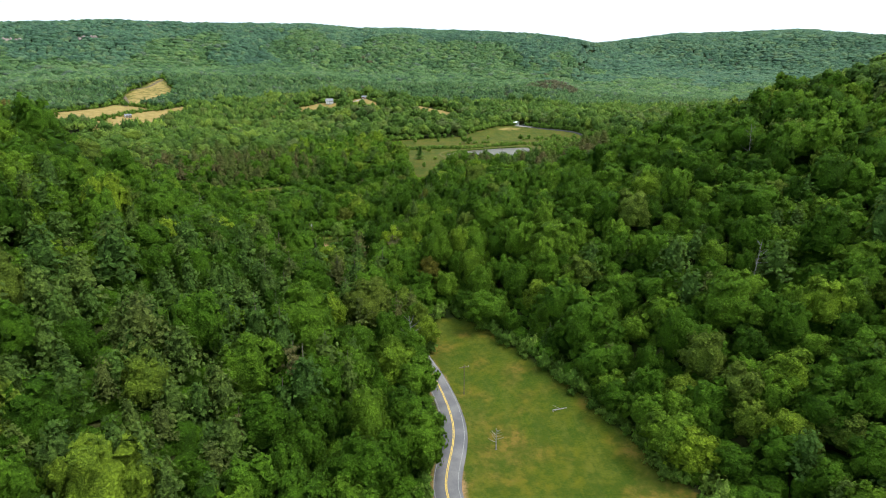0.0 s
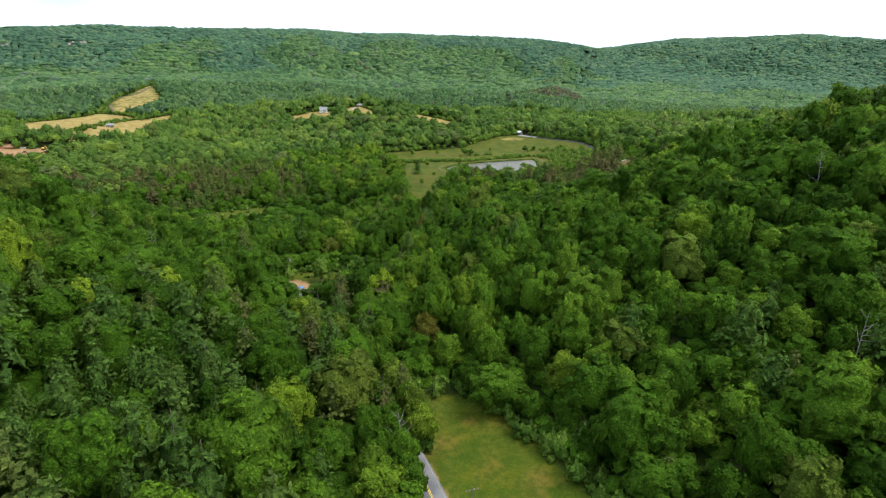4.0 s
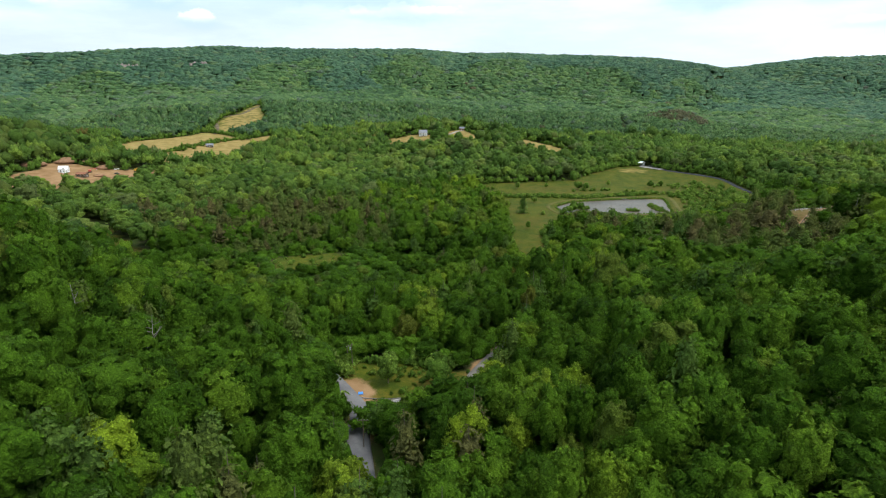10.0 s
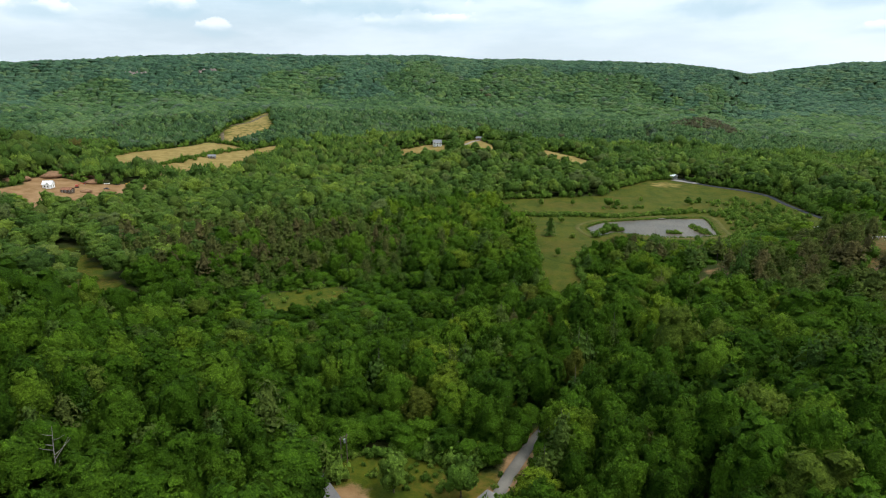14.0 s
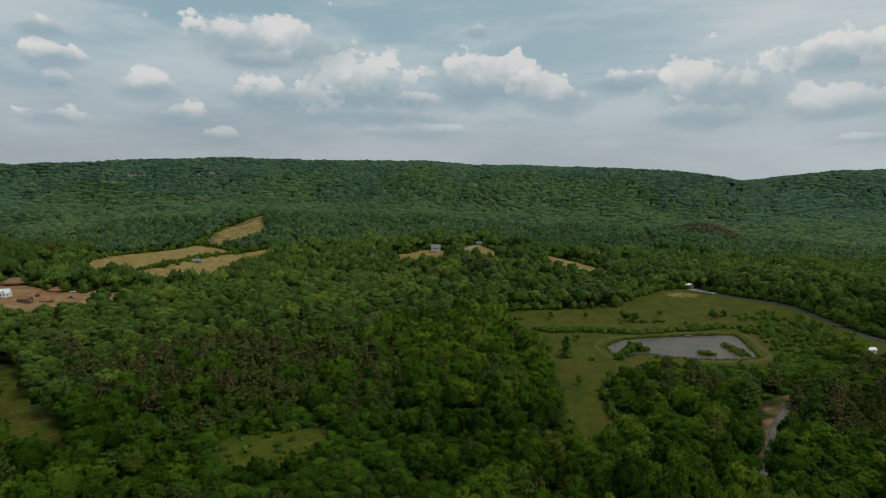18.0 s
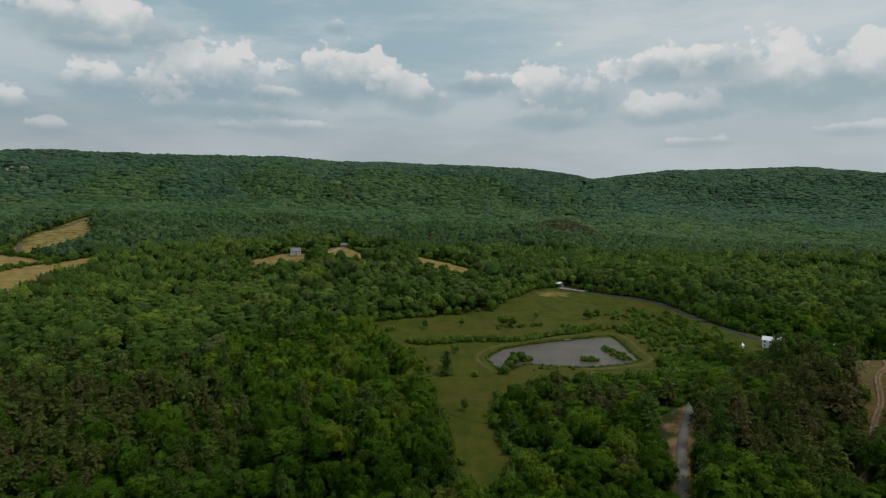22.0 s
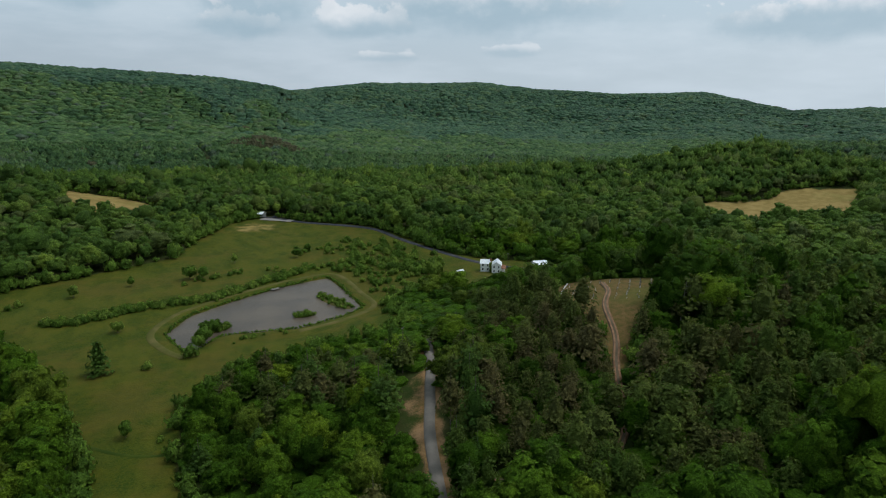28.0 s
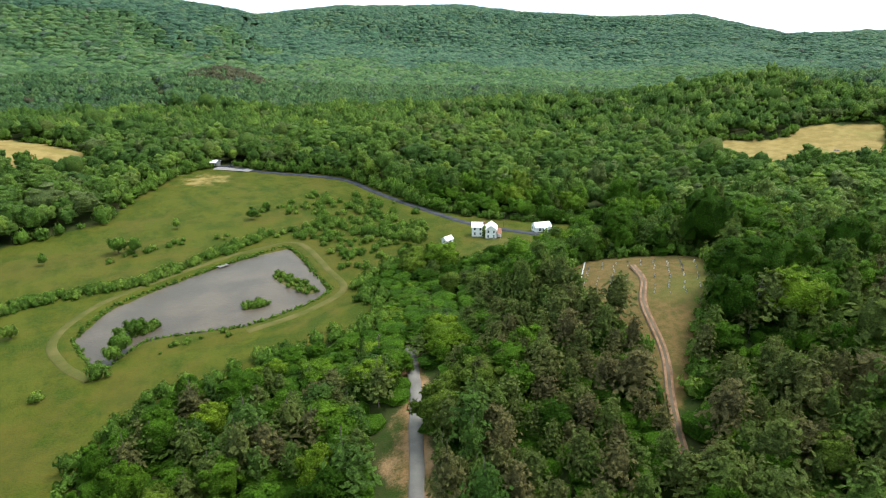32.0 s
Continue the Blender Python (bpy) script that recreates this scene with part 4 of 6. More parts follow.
def plant():
    """All standing trees: x, y, z, width, height, turn, tone, conifer, distance to the stretch."""
    rows = []
    for x0, x1, y0, y1, gap, near, far, seed, kinds in ((-330, 420, 40, 860, 8.9, 0, 270, 1, 1), (-330, 420, 40, 860, 6.3, 0, 270, 6, 2), (-720, 780, 40, 1240, 9.4, 270, 640, 2, 0), (-1100, 1150, 60, 1560, 11.0, 640, 980, 3, 0), (-2000, 2000, 60, 2500, 13.0, 980, 1600, 4, 0), (-2000, 2700, 60, 3000, 15.5, 1600, 9999, 5, 0)):
        x, y = scatter(x0, x1, y0, y1, gap, seed)
        d = from_line(x, y, STRETCH)
        bearing = np.degrees(np.arctan2(x + 10, y - 40))
        back = np.degrees(np.arctan2(x - 40, y - 330))
        keep = (d >= near) & (d < far) & ((np.abs(bearing) < 47) | (d < 150) | ((back > -42) & (back < 74)))
        reach = np.interp(np.degrees(np.arctan2(x + 20, y - 340)), [-75, -40, -25, 15, 19, 30, 80], [1750, 1790, 1850, 1880, 2450, 2550, 2500])
        keep &= np.hypot(x + 20, y - 340) < reach * 1.012
        keep &= ~((x > 235) & (y < 375)) & ~((x < -195) & (y < 290))
        x, y, d = x[keep], y[keep], d[keep]
        ok = wooded(x, y)
        x, y, d = x[ok], y[ok], d[ok]
        r = np.random.default_rng(seed + 50)
        conifer = 0.10 + 0.10 * rough_noise(x, y, 90, 77, 2)
        for cx, cy, rx, ry, share in CONIFER_PATCHES:
            conifer = np.maximum(conifer, share * np.exp(-(((x - cx) / rx) ** 2 + ((y - cy) / ry) ** 2) ** 2))
        pine = r.random(len(x)) < conifer
        if kinds:
            at = np.where(pine == (kinds == 2))[0]
            x, y, d, pine = x[at], y[at], d[at], pine[at]
        size = r.lognormal(0.0, 0.22, len(x))
        wide = size * r.lognormal(0.0, 0.08, len(x)) * (gap / np.where(pine & (d < 270), 6.6, np.where(d < 980, 7.1, 5.6)))
        tall = (size ** 0.75 * r.lognormal(0.0, 0.11, len(x))) ** np.where(d > 980, 0.35, np.where(d > 640, 0.6, 1.0)) * np.where(d > 640, 0.95, 1.0)
        edge = -inside(x, y, MEADOW)
        south = (y < 640) & (x > -20) & (x < 125)
        tall = tall * np.where(south, 0.36 + 0.50 * ease(edge, 6, 75) + 0.28 * ease(62 - x, 0, 40), 1.0) * (1 - 0.14 * np.exp(-(((x - 165) / 85) ** 2 + ((y - 510) / 75) ** 2) ** 2))
        first = -inside(x, y, FIRST_MEADOW)
        tall = tall * (0.78 + 0.22 * ease(first, 3, 22)) * (0.55 + 0.45 * ease(-inside(x, y, JUNCTION), 3, 18))
        yard = np.maximum(inside(x, y, FARM_YARD), inside(x, y, [(95, 560), (150, 575), (215, 580), (215, 610), (110, 615)]))
        tall = tall * (0.45 + 0.55 * ease(-yard, 2, 30))
        wide = wide * np.where(south, 0.7 + 0.3 * ease(edge, 3, 30), 1.0)
        low = np.exp(-(((x + 122) / 78) ** 2 + ((y - 425) / 62) ** 2) ** 2)
        tall, wide = tall * (1 - 0.66 * low), wide * (1 - 0.42 * low)
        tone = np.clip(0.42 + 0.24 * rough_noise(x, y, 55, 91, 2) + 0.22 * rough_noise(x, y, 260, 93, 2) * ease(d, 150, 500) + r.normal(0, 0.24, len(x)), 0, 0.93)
        # the distance term lightens tone towards the hazed valley colours
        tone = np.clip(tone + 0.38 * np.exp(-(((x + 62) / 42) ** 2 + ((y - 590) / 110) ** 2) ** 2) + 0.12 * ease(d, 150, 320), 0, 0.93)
        odd = r.random(len(x))
        tone = np.where(odd > 0.997, 1.0, np.where(odd > 0.95, 0.95, tone))
        brown = 0.4 * np.exp(-(((x + 200) / 110) ** 2 + ((y - 510) / 80) ** 2)) + 0.42 * np.exp(-(((x - 115) / 65) ** 2 + ((y - 485) / 65) ** 2)) + 0.15 * np.exp(-(((x - 220) / 80) ** 2 + ((y - 460) / 70) ** 2))
        tone = np.where(pine, np.clip(0.12 + 0.6 * tone + 1.25 * brown, 0, 1), tone)
        tone = np.where((np.hypot((x - 275) / 70, (y - 1480) / 55) < 1) & (odd > 0.25), 1.0, tone)
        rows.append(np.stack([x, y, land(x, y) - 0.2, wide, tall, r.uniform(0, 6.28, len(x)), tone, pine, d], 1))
    # trees lining the lane where it runs through the narrows
    lane = spline(VALLEY_ROAD[6:11], 6.2)
    way = np.gradient(lane, axis=0)
    way /= np.linalg.norm(way, axis=1)[:, None]
    r = np.random.default_rng(71)
    for side in (-4.6, 4.6):
        x, y = lane[:, 0] + way[:, 1] * side + r.uniform(-0.8, 0.8, len(lane)), lane[:, 1] - way[:, 0] * side + r.uniform(-1.2, 1.2, len(lane))
        ok = inside(x, y, FIRST_MEADOW) < 0
        x, y = x[ok], y[ok]
        rows.append(np.stack([x, y, land(x, y) - 0.2, r.uniform(0.85, 1.15, len(x)), r.uniform(0.75, 1.0, len(x)), r.uniform(0, 6.28, len(x)), r.uniform(0.2, 0.8, len(x)), 0 * x, from_line(x, y, STRETCH)], 1))
    return np.vstack(rows)


def understorey():
    """Saplings and shrubs that fill the gaps between the great crowns."""
    x, y = scatter(-300, 330, 60, 640, 5.6, 17)
    keep = from_line(x, y, STRETCH) < 215
    x, y = x[keep], y[keep]
    keep = wooded(x, y)
    x, y = x[keep], y[keep]
    r = np.random.default_rng(18)
    high = np.where(np.hypot((x + 130) / 75, (y - 430) / 55) < 1, 0.6, 1.0) * np.where((y > 470) & (x > -20), 0.6, 1.0)
    return np.stack([x, y, land(x, y) - 0.3, r.uniform(0.65, 0.95, len(x)), r.uniform(0.28, 0.5, len(x)) * high, r.uniform(0, 6.28, len(x)), r.uniform(0, 0.5, len(x))], 1)


def outer_woods():
    """Trees on the slopes to both sides and behind the start of the valley."""
    x, y = scatter(-520, 560, -170, 420, 12.5, 9)
    d = from_line(x, y, STRETCH)
    bearing, back = np.degrees(np.arctan2(x + 10, y - 40)), np.degrees(np.arctan2(x - 40, y - 330))
    planted = (y > 40) & ((np.abs(bearing) < 47) | (d < 150) | ((back > -42) & (back < 74))) & ~((x > 235) & (y < 375)) & ~((x < -195) & (y < 290))
    keep = ~planted & wooded(x, y)
    x, y = x[keep], y[keep]
    r = np.random.default_rng(99)
    return np.stack([x, y, land(x, y) - 0.2, r.uniform(1.5, 2.1, len(x)), r.uniform(0.8, 1.15, len(x)), r.uniform(0, 6.28, len(x)), np.clip(r.normal(0.42, 0.2, len(x)), 0, 0.95)], 1)


trees = plant()
wood_broad, wood_pine = trees[trees[:, 7] < 0.5], trees[trees[:, 7] > 0.5]

FINE_BROAD = [broad_crown(100 + k, 700, 0.090, 20 + k % 6, (4, 2), (4.6, 6.8 + 0.6 * (k % 3)), 7.4, 1.0 + 0.05 * (k % 4)) for k in range(10)]
MID_BROAD = [broad_crown(200 + k, 230, 0.125, 15 + k % 4, (4, 2), (4.6, 6.8 + 0.6 * (k % 3)), 7.4, 1.0 + 0.05 * (k % 3)) for k in range(10)]
SOFT_BROAD = [broad_crown(250 + k, 80, 0.175, 11 + k % 3, (4, 2), (4.6, 6.8 + 0.6 * (k % 3)), 7.4, 1.0 + 0.05 * (k % 3)) for k in range(8)]
FAR_BROAD = [broad_crown(300 + k, 26, 0.17, 9, (5, 2), (4.9, 5.5 + 0.5 * (k % 3)), 7.8) for k in range(10)]


def skyward(piece, share):
    """Normals bent skyward by a share, which puts a more even light on the crowns."""
    v, q, n = piece
    n = n * (1 - share) + np.array([0, 0, share])
    return v, q, n / np.linalg.norm(n, axis=1)[:, None]


FOOT_BROAD = [broad_crown(350 + k, 10, 0.22, 7, (5, 1), (4.9, 5.5 + 0.5 * (k % 3)), 7.8) for k in range(8)]
SLOPE_BROAD = [broad_crown(370 + k, 5, 0.36, 4, (5, 1), (4.9, 6.0 + 0.5 * (k % 3)), 7.0) for k in range(8)]
DIM_BROAD = [skyward(scaled(dome(6, 2, -0.35, 0.10, 400 + k, 6, 0.22), 4.9, 4.9, 9.0, 5.2), 0.42) for k in range(10)]
FINE_PINE = [pine_crown(500 + k, 12, 15, 0.85, 13.6 + (k % 3), 4.1) for k in range(5)]
MID_PINE = [pine_crown(600 + k, 9, 9, 1.2, 13.2 + (k % 3), 4.1) for k in range(4)]
FAR_PINE = [scaled(dome(7, 3, -0.5, 0.14, 700 + k), 3.8, 3.8, 6.0, 8.6) for k in range(5)]


def thing_from(name, template, mat, parent=None):
    me = mesh_from(name, *template)
    me.materials.append(mat)
    ob = new(name, me)
    ob.parent = parent
    return ob


def single_trees(rows, crowns, mat, name, label, group, trunk_size):
    """The trees nearest to the road, each a thing with its trunk, limbs and crown."""
    first = []
    for k, crown in enumerate(crowns):
        root = tagged(new(name), label, "tree", group)
        thing_from("trunk", stem(11.5 if mat is leaf_one else 16.5, trunk_size, 6, 0.02), bark, root)
        if mat is leaf_one:
            thing_from("limbs", boughs(k, 11.0, 5, 2.6), bark, root)
        thing_from("crown", crown, mat, root)
        first.append(root)
    for i, (x, y, z, w, h, turn, tone, pine, d) in enumerate(rows):
        m = Matrix.LocRotScale((x, y, z), Euler((0, 0, turn)), (w, w, h))
        k = i % len(first)
        if i < len(first):
            first[k].matrix_basis = m
        else:
            copy_thing(first[k], m).matrix_basis = m


def split(rows, *limits):
    order = rows[np.argsort(rows[:, 8])]
    return np.split(order, limits)


near, rest = split(wood_broad, 300)
single_trees(near, FINE_BROAD, leaf_one, "broadleaf_tree", "tall broadleaf tree with a full green crown in dense woods", "broadleaf trees by the valley road", 0.22)
near, rest_pine = split(wood_pine, 160)
single_trees(near, FINE_PINE, pine_one, "pine_tree", "slender pine with dull green tiered boughs among other trees", "pines by the valley road", 0.17)

rest_fine = rest[rest[:, 8] < 46]
rest_mid = rest[(rest[:, 8] >= 46) & (rest[:, 8] < 215)]
rest_far = rest[(rest[:, 8] >= 215) & (rest[:, 8] < 640)]
rest_dim = trees[trees[:, 8] >= 640]
stand("woods_near", FINE_BROAD, rest_fine, leaf_many, "dense broadleaf woods on the slopes beside the road")
stand("woods_middle", MID_BROAD, rest_mid[rest_mid[:, 8] < 125], leaf_many, "dense broadleaf woods covering the hills")
stand("woods_upper", SOFT_BROAD, rest_mid[rest_mid[:, 8] >= 125], leaf_many, "dense broadleaf woods on the higher slopes")
stand("woods_valley", FAR_BROAD, rest_far[rest_far[:, 8] < 430], leaf_valley_hazed, "broadleaf woods across the wide valley")
stand("woods_foothill", FOOT_BROAD, rest_far[rest_far[:, 8] >= 430], leaf_valley_hazed, "broadleaf woods on the first foothills")
stand("woods_slope", SLOPE_BROAD, rest_dim[rest_dim[:, 8] < 980], leaf_slope_hazed, "mixed forest on the lower slopes")
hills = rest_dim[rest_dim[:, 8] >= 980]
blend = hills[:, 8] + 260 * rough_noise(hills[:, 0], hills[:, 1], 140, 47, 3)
stand("woods_hills", DIM_BROAD, hills[blend < 1400], leaf_slope_hazed, "unbroken forest on the rolling foothills")
stand("woods_ridge", DIM_BROAD, hills[blend >= 1400], leaf_far_hazed, "unbroken forest on the long ridge")
stand("woods_outer", DIM_BROAD, outer_woods(), leaf_many, "broadleaf woods on the outer slopes")
stand("saplings", DIM_BROAD, understorey(), leaf_many, "young trees and shrubs under the forest crowns", "undergrowth")
pines_near = rest_pine[rest_pine[:, 8] < 130]
stand("pines_near", FINE_PINE, pines_near, pine_many, "dull green and brown pines among the woods")
stand("pines_middle", MID_PINE, rest_pine[(rest_pine[:, 8] >= 130) & (rest_pine[:, 8] < 300)], pine_many, "pine stands on the valley knolls")
stand("pines_valley", FAR_PINE, rest_pine[(rest_pine[:, 8] >= 300) & (rest_pine[:, 8] < 640)], pine_many, "distant pine stands in the valley woods")
edge_rows = np.vstack([rest_fine, rest_mid])
rim = np.max([inside(edge_rows[:, 0], edge_rows[:, 1], ring) for ring in (FIRST_MEADOW, JUNCTION, MEADOW, GRAVEYARD, FARM_YARD)], axis=0)
edge_rows = edge_rows[(rim > -13) | (np.arange(len(rim)) % 9 == 0)]
stand("woods_trunks", [stem(11, 0.2, 4, 0.03), stem(12, 0.17, 4, -0.02)], edge_rows, bark, "bare trunks under the forest crowns")


# ---- buildings ----
def box(x0, x1, y0, y1, z0, z1, bevel=0.0):
    bm = bmesh.new()
    bmesh.ops.create_cube(bm, size=1.0, matrix=Matrix.Translation(((x0 + x1) / 2, (y0 + y1) / 2, (z0 + z1) / 2)) @ Matrix.Diagonal((x1 - x0, y1 - y0, z1 - z0, 1)))
    if bevel:
        bmesh.ops.bevel(bm, geom=bm.edges[:], offset=bevel, segments=1, affect="EDGES")
    return bm


def tube(a, b, wide, segs=7, end=None):
    bm = bmesh.new()
    a, b = Vector(a), Vector(b)
    turn = (b - a).to_track_quat("Z", "Y").to_matrix().to_4x4()
    bmesh.ops.create_cone(bm, cap_ends=True, segments=segs, radius1=wide, radius2=wide if end is None else end, depth=(b - a).length,
                          matrix=Matrix.Translation((a + b) / 2) @ turn)
    return bm


def gable_walls(w, d, eave, ridge):
    """Outer walls of a house with gables at both ends of its x axis."""
    bm = bmesh.new()
    pts = [(-d / 2, -0.4), (d / 2, -0.4), (d / 2, eave), (0, ridge), (-d / 2, eave)]
    ends = [[bm.verts.new((x, y, z)) for y, z in pts] for x in (-w / 2, w / 2)]
    bm.faces.new(ends[0]), bm.faces.new(ends[1][::-1])
    for k in range(5):
        bm.faces.new([ends[0][k], ends[1][k], ends[1][(k + 1) % 5], ends[0][(k + 1) % 5]])
    bmesh.ops.recalc_face_normals(bm, faces=bm.faces[:])
    return bm


def slope(w, d, eave, ridge, side, over=0.4, thick=0.14):
    """One pitched side of a gable roof, with raised seams."""
    rise = (ridge - eave) / (d / 2)
    out = []
    y1, z1 = side * (d / 2 + over), eave - over * rise
    seams = int(w / 0.9)
    for k in range(-1, seams + 1):
        if k < 0:
            x0, x1, lift, t = -w / 2 - over, w / 2 + over, 0.06, thick
        else:
            x0 = -w / 2 - over + (w + 2 * over) * (k + 0.5) / (seams + 1)
            x1, lift, t = x0 + 0.06, 0.06 + thick, 0.05
        bm = bmesh.new()
        v = [bm.verts.new(p) for p in ((x0, 0, ridge + lift), (x1, 0, ridge + lift), (x1, y1, z1 + lift), (x0, y1, z1 + lift),
                                       (x0, 0, ridge + lift + t), (x1, 0, ridge + lift + t), (x1, y1, z1 + lift + t), (x0, y1, z1 + lift + t))]
        for f in ((3, 2, 1, 0), (4, 5, 6, 7), (0, 1, 5, 4), (1, 2, 6, 5), (2, 3, 7, 6), (3, 0, 4, 7)):
            bm.faces.new([v[i] for i in f])
        bmesh.ops.recalc_face_normals(bm, faces=bm.faces[:])
        out.append(bm)
    return join(out)


def window(parent, x, y, z, facing, w=0.95, h=1.5, frame_mat=None):
    """A sash window on a wall; facing is 'x' or 'y' with its sign."""
    axis, sign = facing[1], 1 if facing[0] == "+" else -1

    def slab(u0, u1, v0, v1, depth0, depth1):
        if axis == "y":
            lo, hi = sorted((y + sign * depth0, y + sign * depth1))
            return box(x + u0, x + u1, lo, hi, z + v0, z + v1)
        lo, hi = sorted((x + sign * depth0, x + sign * depth1))
        return box(lo, hi, y + u0, y + u1, z + v0, z + v1)
    pane = part("window", slab(-w / 2, w / 2, 0, h, -0.02, 0.03), dark_glass, parent, "dark glazed sash window")
    rails = [slab(-w / 2 - 0.1, w / 2 + 0.1, h, h + 0.12, -0.02, 0.07), slab(-w / 2 - 0.1, w / 2 + 0.1, -0.1, 0, -0.02, 0.1),
             slab(-w / 2 - 0.1, -w / 2, 0, h, -0.02, 0.07), slab(w / 2, w / 2 + 0.1, 0, h, -0.02, 0.07), slab(-w / 2, w / 2, h / 2 - 0.03, h / 2 + 0.03, 0.03, 0.05)]
    part("frame", join(rails), frame_mat or white_paint, pane)
    return pane


def block(parent, w, d, eave, ridge, wall_mat, roof_mat, at=(0, 0), turn=0.0, storeys=2, per_side=3, per_end=2, skip=()):
    """Walls, two roof sides and windows of one gabled block."""
    hub = Matrix.Translation((at[0], at[1], 0)) @ Matrix.Rotation(radians(turn), 4, "Z")
    wall = part("wall", gable_walls(w, d, eave, ridge), wall_mat, parent, place=hub)
    for side in (-1, 1):
        part("roof", slope(w, d, eave, ridge, side), roof_mat, parent, place=hub)
    part("ridge_cap", box(-w / 2 - 0.4, w / 2 + 0.4, -0.12, 0.12, ridge + 0.12, ridge + 0.27), roof_mat, parent, place=hub)
    step = eave / storeys
    for s in range(storeys):
        z = 0.75 + step * s
        for side in ("-y", "+y"):
            if side in skip:
                continue
            for k in range(per_side):
                window(wall, -w / 2 + w * (k + 0.5) / per_side, (1 if side[0] == "+" else -1) * d / 2, z, side, 0.95, min(1.5, step - 1.2))
        for end in ("-x", "+x"):
            if end in skip:
                continue
            for k in range(per_end):
                window(wall, (1 if end[0] == "+" else -1) * w / 2, -d / 2 + d * (k + 0.5) / per_end, z, end, 0.85, min(1.4, step - 1.2))
    return wall


def base(name, x, y, turn, label, category, group=""):
    z = float(land(np.array([x]), np.array([y]))[0])
    root = tagged(new(name), label, category, group)
    root.matrix_basis = pose(x, y, z + 0.05, 0, 0, turn)
    return root


def chimney(parent, x, y, top, mat=None):
    part("chimney", join([box(x - 0.4, x + 0.4, y - 0.4, y + 0.4, 0, top, 0.02), box(x - 0.5, x + 0.5, y - 0.5, y + 0.5, top - 0.3, top - 0.05)]), mat or brick_red, parent)


def farmhouse():
    h = base("farmhouse", 188, 634, -38, "white two-storey farmhouse with a pale metal roof and front porch", "house")
    block(h, 8.4, 5.6, 5.0, 7.0, white_paint, white_metal, (2.6, 0), 90, 2, 3, 2)
    block(h, 6.0, 5.4, 4.9, 6.7, white_paint, white_metal, (-4.4, 2.4), 0, 2, 2, 2, ("+x",))
    chimney(h, -1.2, 1.5, 7.6)
    part("porch_floor", box(5.3, 7.9, -4.4, 4.4, 0.0, 0.4), concrete, h)
    part("porch_roof", slope(8.8, 5.2, 2.7, 3.5, -1, 0.2), rust_roof, h, "rust-brown porch roof", Matrix.Translation((5.3, 0, 0)) @ Matrix.Rotation(radians(90), 4, "Z"))
    for y in (-4.1, -1.4, 1.4, 4.1):
        part("porch_post", box(7.5, 7.68, y - 0.09, y + 0.09, 0.4, 2.75), white_paint, h)
    part("porch_door", box(5.4, 5.46, -0.5, 0.5, 0.4, 2.4), dark_stone, h, "dark front door")
    r = np.random.default_rng(5)
    c = np.column_stack([r.uniform(-1.9, -0.3, 150), r.uniform(-3.1, -2.6, 150), r.uniform(0, 6.4, 150)])
    vine = thing_from("climbing_vine", sprays(c, np.tile([[-0.3, -0.9, 0.2]], (150, 1)), r.uniform(0.4, 0.7, 150), r), shrub_one, h)
    vine["label"] = "dark green climbing vine"


def small_house(name, x, y, turn, w, d, eave, ridge, wall, roof, label, category="house", porch=False, wing=False, storeys=1, group=""):
    h = base(name, x, y, turn, label, category, group)
    block(h, w, d, eave, ridge, wall, roof, (0, 0), 0, storeys, max(1, int(w / 3)), 1 if d < 6 else 2)
    part("door", box(-0.45, 0.45, -d / 2 - 0.06, -d / 2 + 0.02, 0, 2.0), dark_stone, h, "dark door")
    if wing:
        block(h, d * 0.9, w * 0.42, eave * 0.92, ridge * 0.9, wall, roof, (w * 0.2, -d * 0.55), 90, 1, 1, 1, ("+x",))
    if porch:
        part("porch_roof", slope(w * 0.8, 4.4, eave - 0.7, eave + 0.1, -1, 0.2), roof, h, place=Matrix.Translation((0, -d / 2, 0)))
        for k in range(4):
            px = -w * 0.36 + w * 0.72 * k / 3
            part("porch_post", box(px - 0.08, px + 0.08, -d / 2 - 2.1, -d / 2 - 1.94, 0, eave - 0.72), white_paint, h)
    return h


farmhouse()
small_house("shed", 166, 637, 12, 4.6, 3.6, 2.3, 3.5, white_paint, white_metal, "small white shed with a pale roof on the lawn", "shed")
small_house("cottage", 217, 624, -18, 8.5, 6.0, 2.7, 4.5, white_paint, white_metal, "low white cottage with a bright metal roof", "house", wing=True)
small_house("hill_house", -180, 954, 18, 11, 7.5, 5.0, 8.0, white_paint, grey_roof, "two-storey white house with grey roof on a mown hill", "house", porch=True, storeys=2)
small_house("teal_house", 204, 846, 24, 12, 7, 5.6, 8.6, white_paint, teal_roof, "house with a teal metal roof among trees", "house")
small_house("wood_house", 293, 1058, -10, 12, 8, 4.6, 7.4, concrete, grey_roof, "grey house in a small clearing of the far woods", "house")
small_house("new_house", -446, 603, 22, 7.5, 5.5, 3.2, 5.6, white_paint, white_metal, "unfinished white house on raw red earth", "house", storeys=1, wing=True)
small_house("site_barn", -425, 600, 8, 9, 5, 2.6, 4.0, pole_wood, rust_roof, "brown timber shed beside the building ground", "shed")
small_house("field_barn", -452, 858, 30, 9, 6, 2.8, 4.6, pole_wood, grey_roof, "dark timber barn at the edge of a straw field", "barn")
small_house("ridge_house", -128, 988, -20, 9, 6, 3.0, 5.0, brick_red, grey_roof, "small brick house at the end of a pale drive", "house")


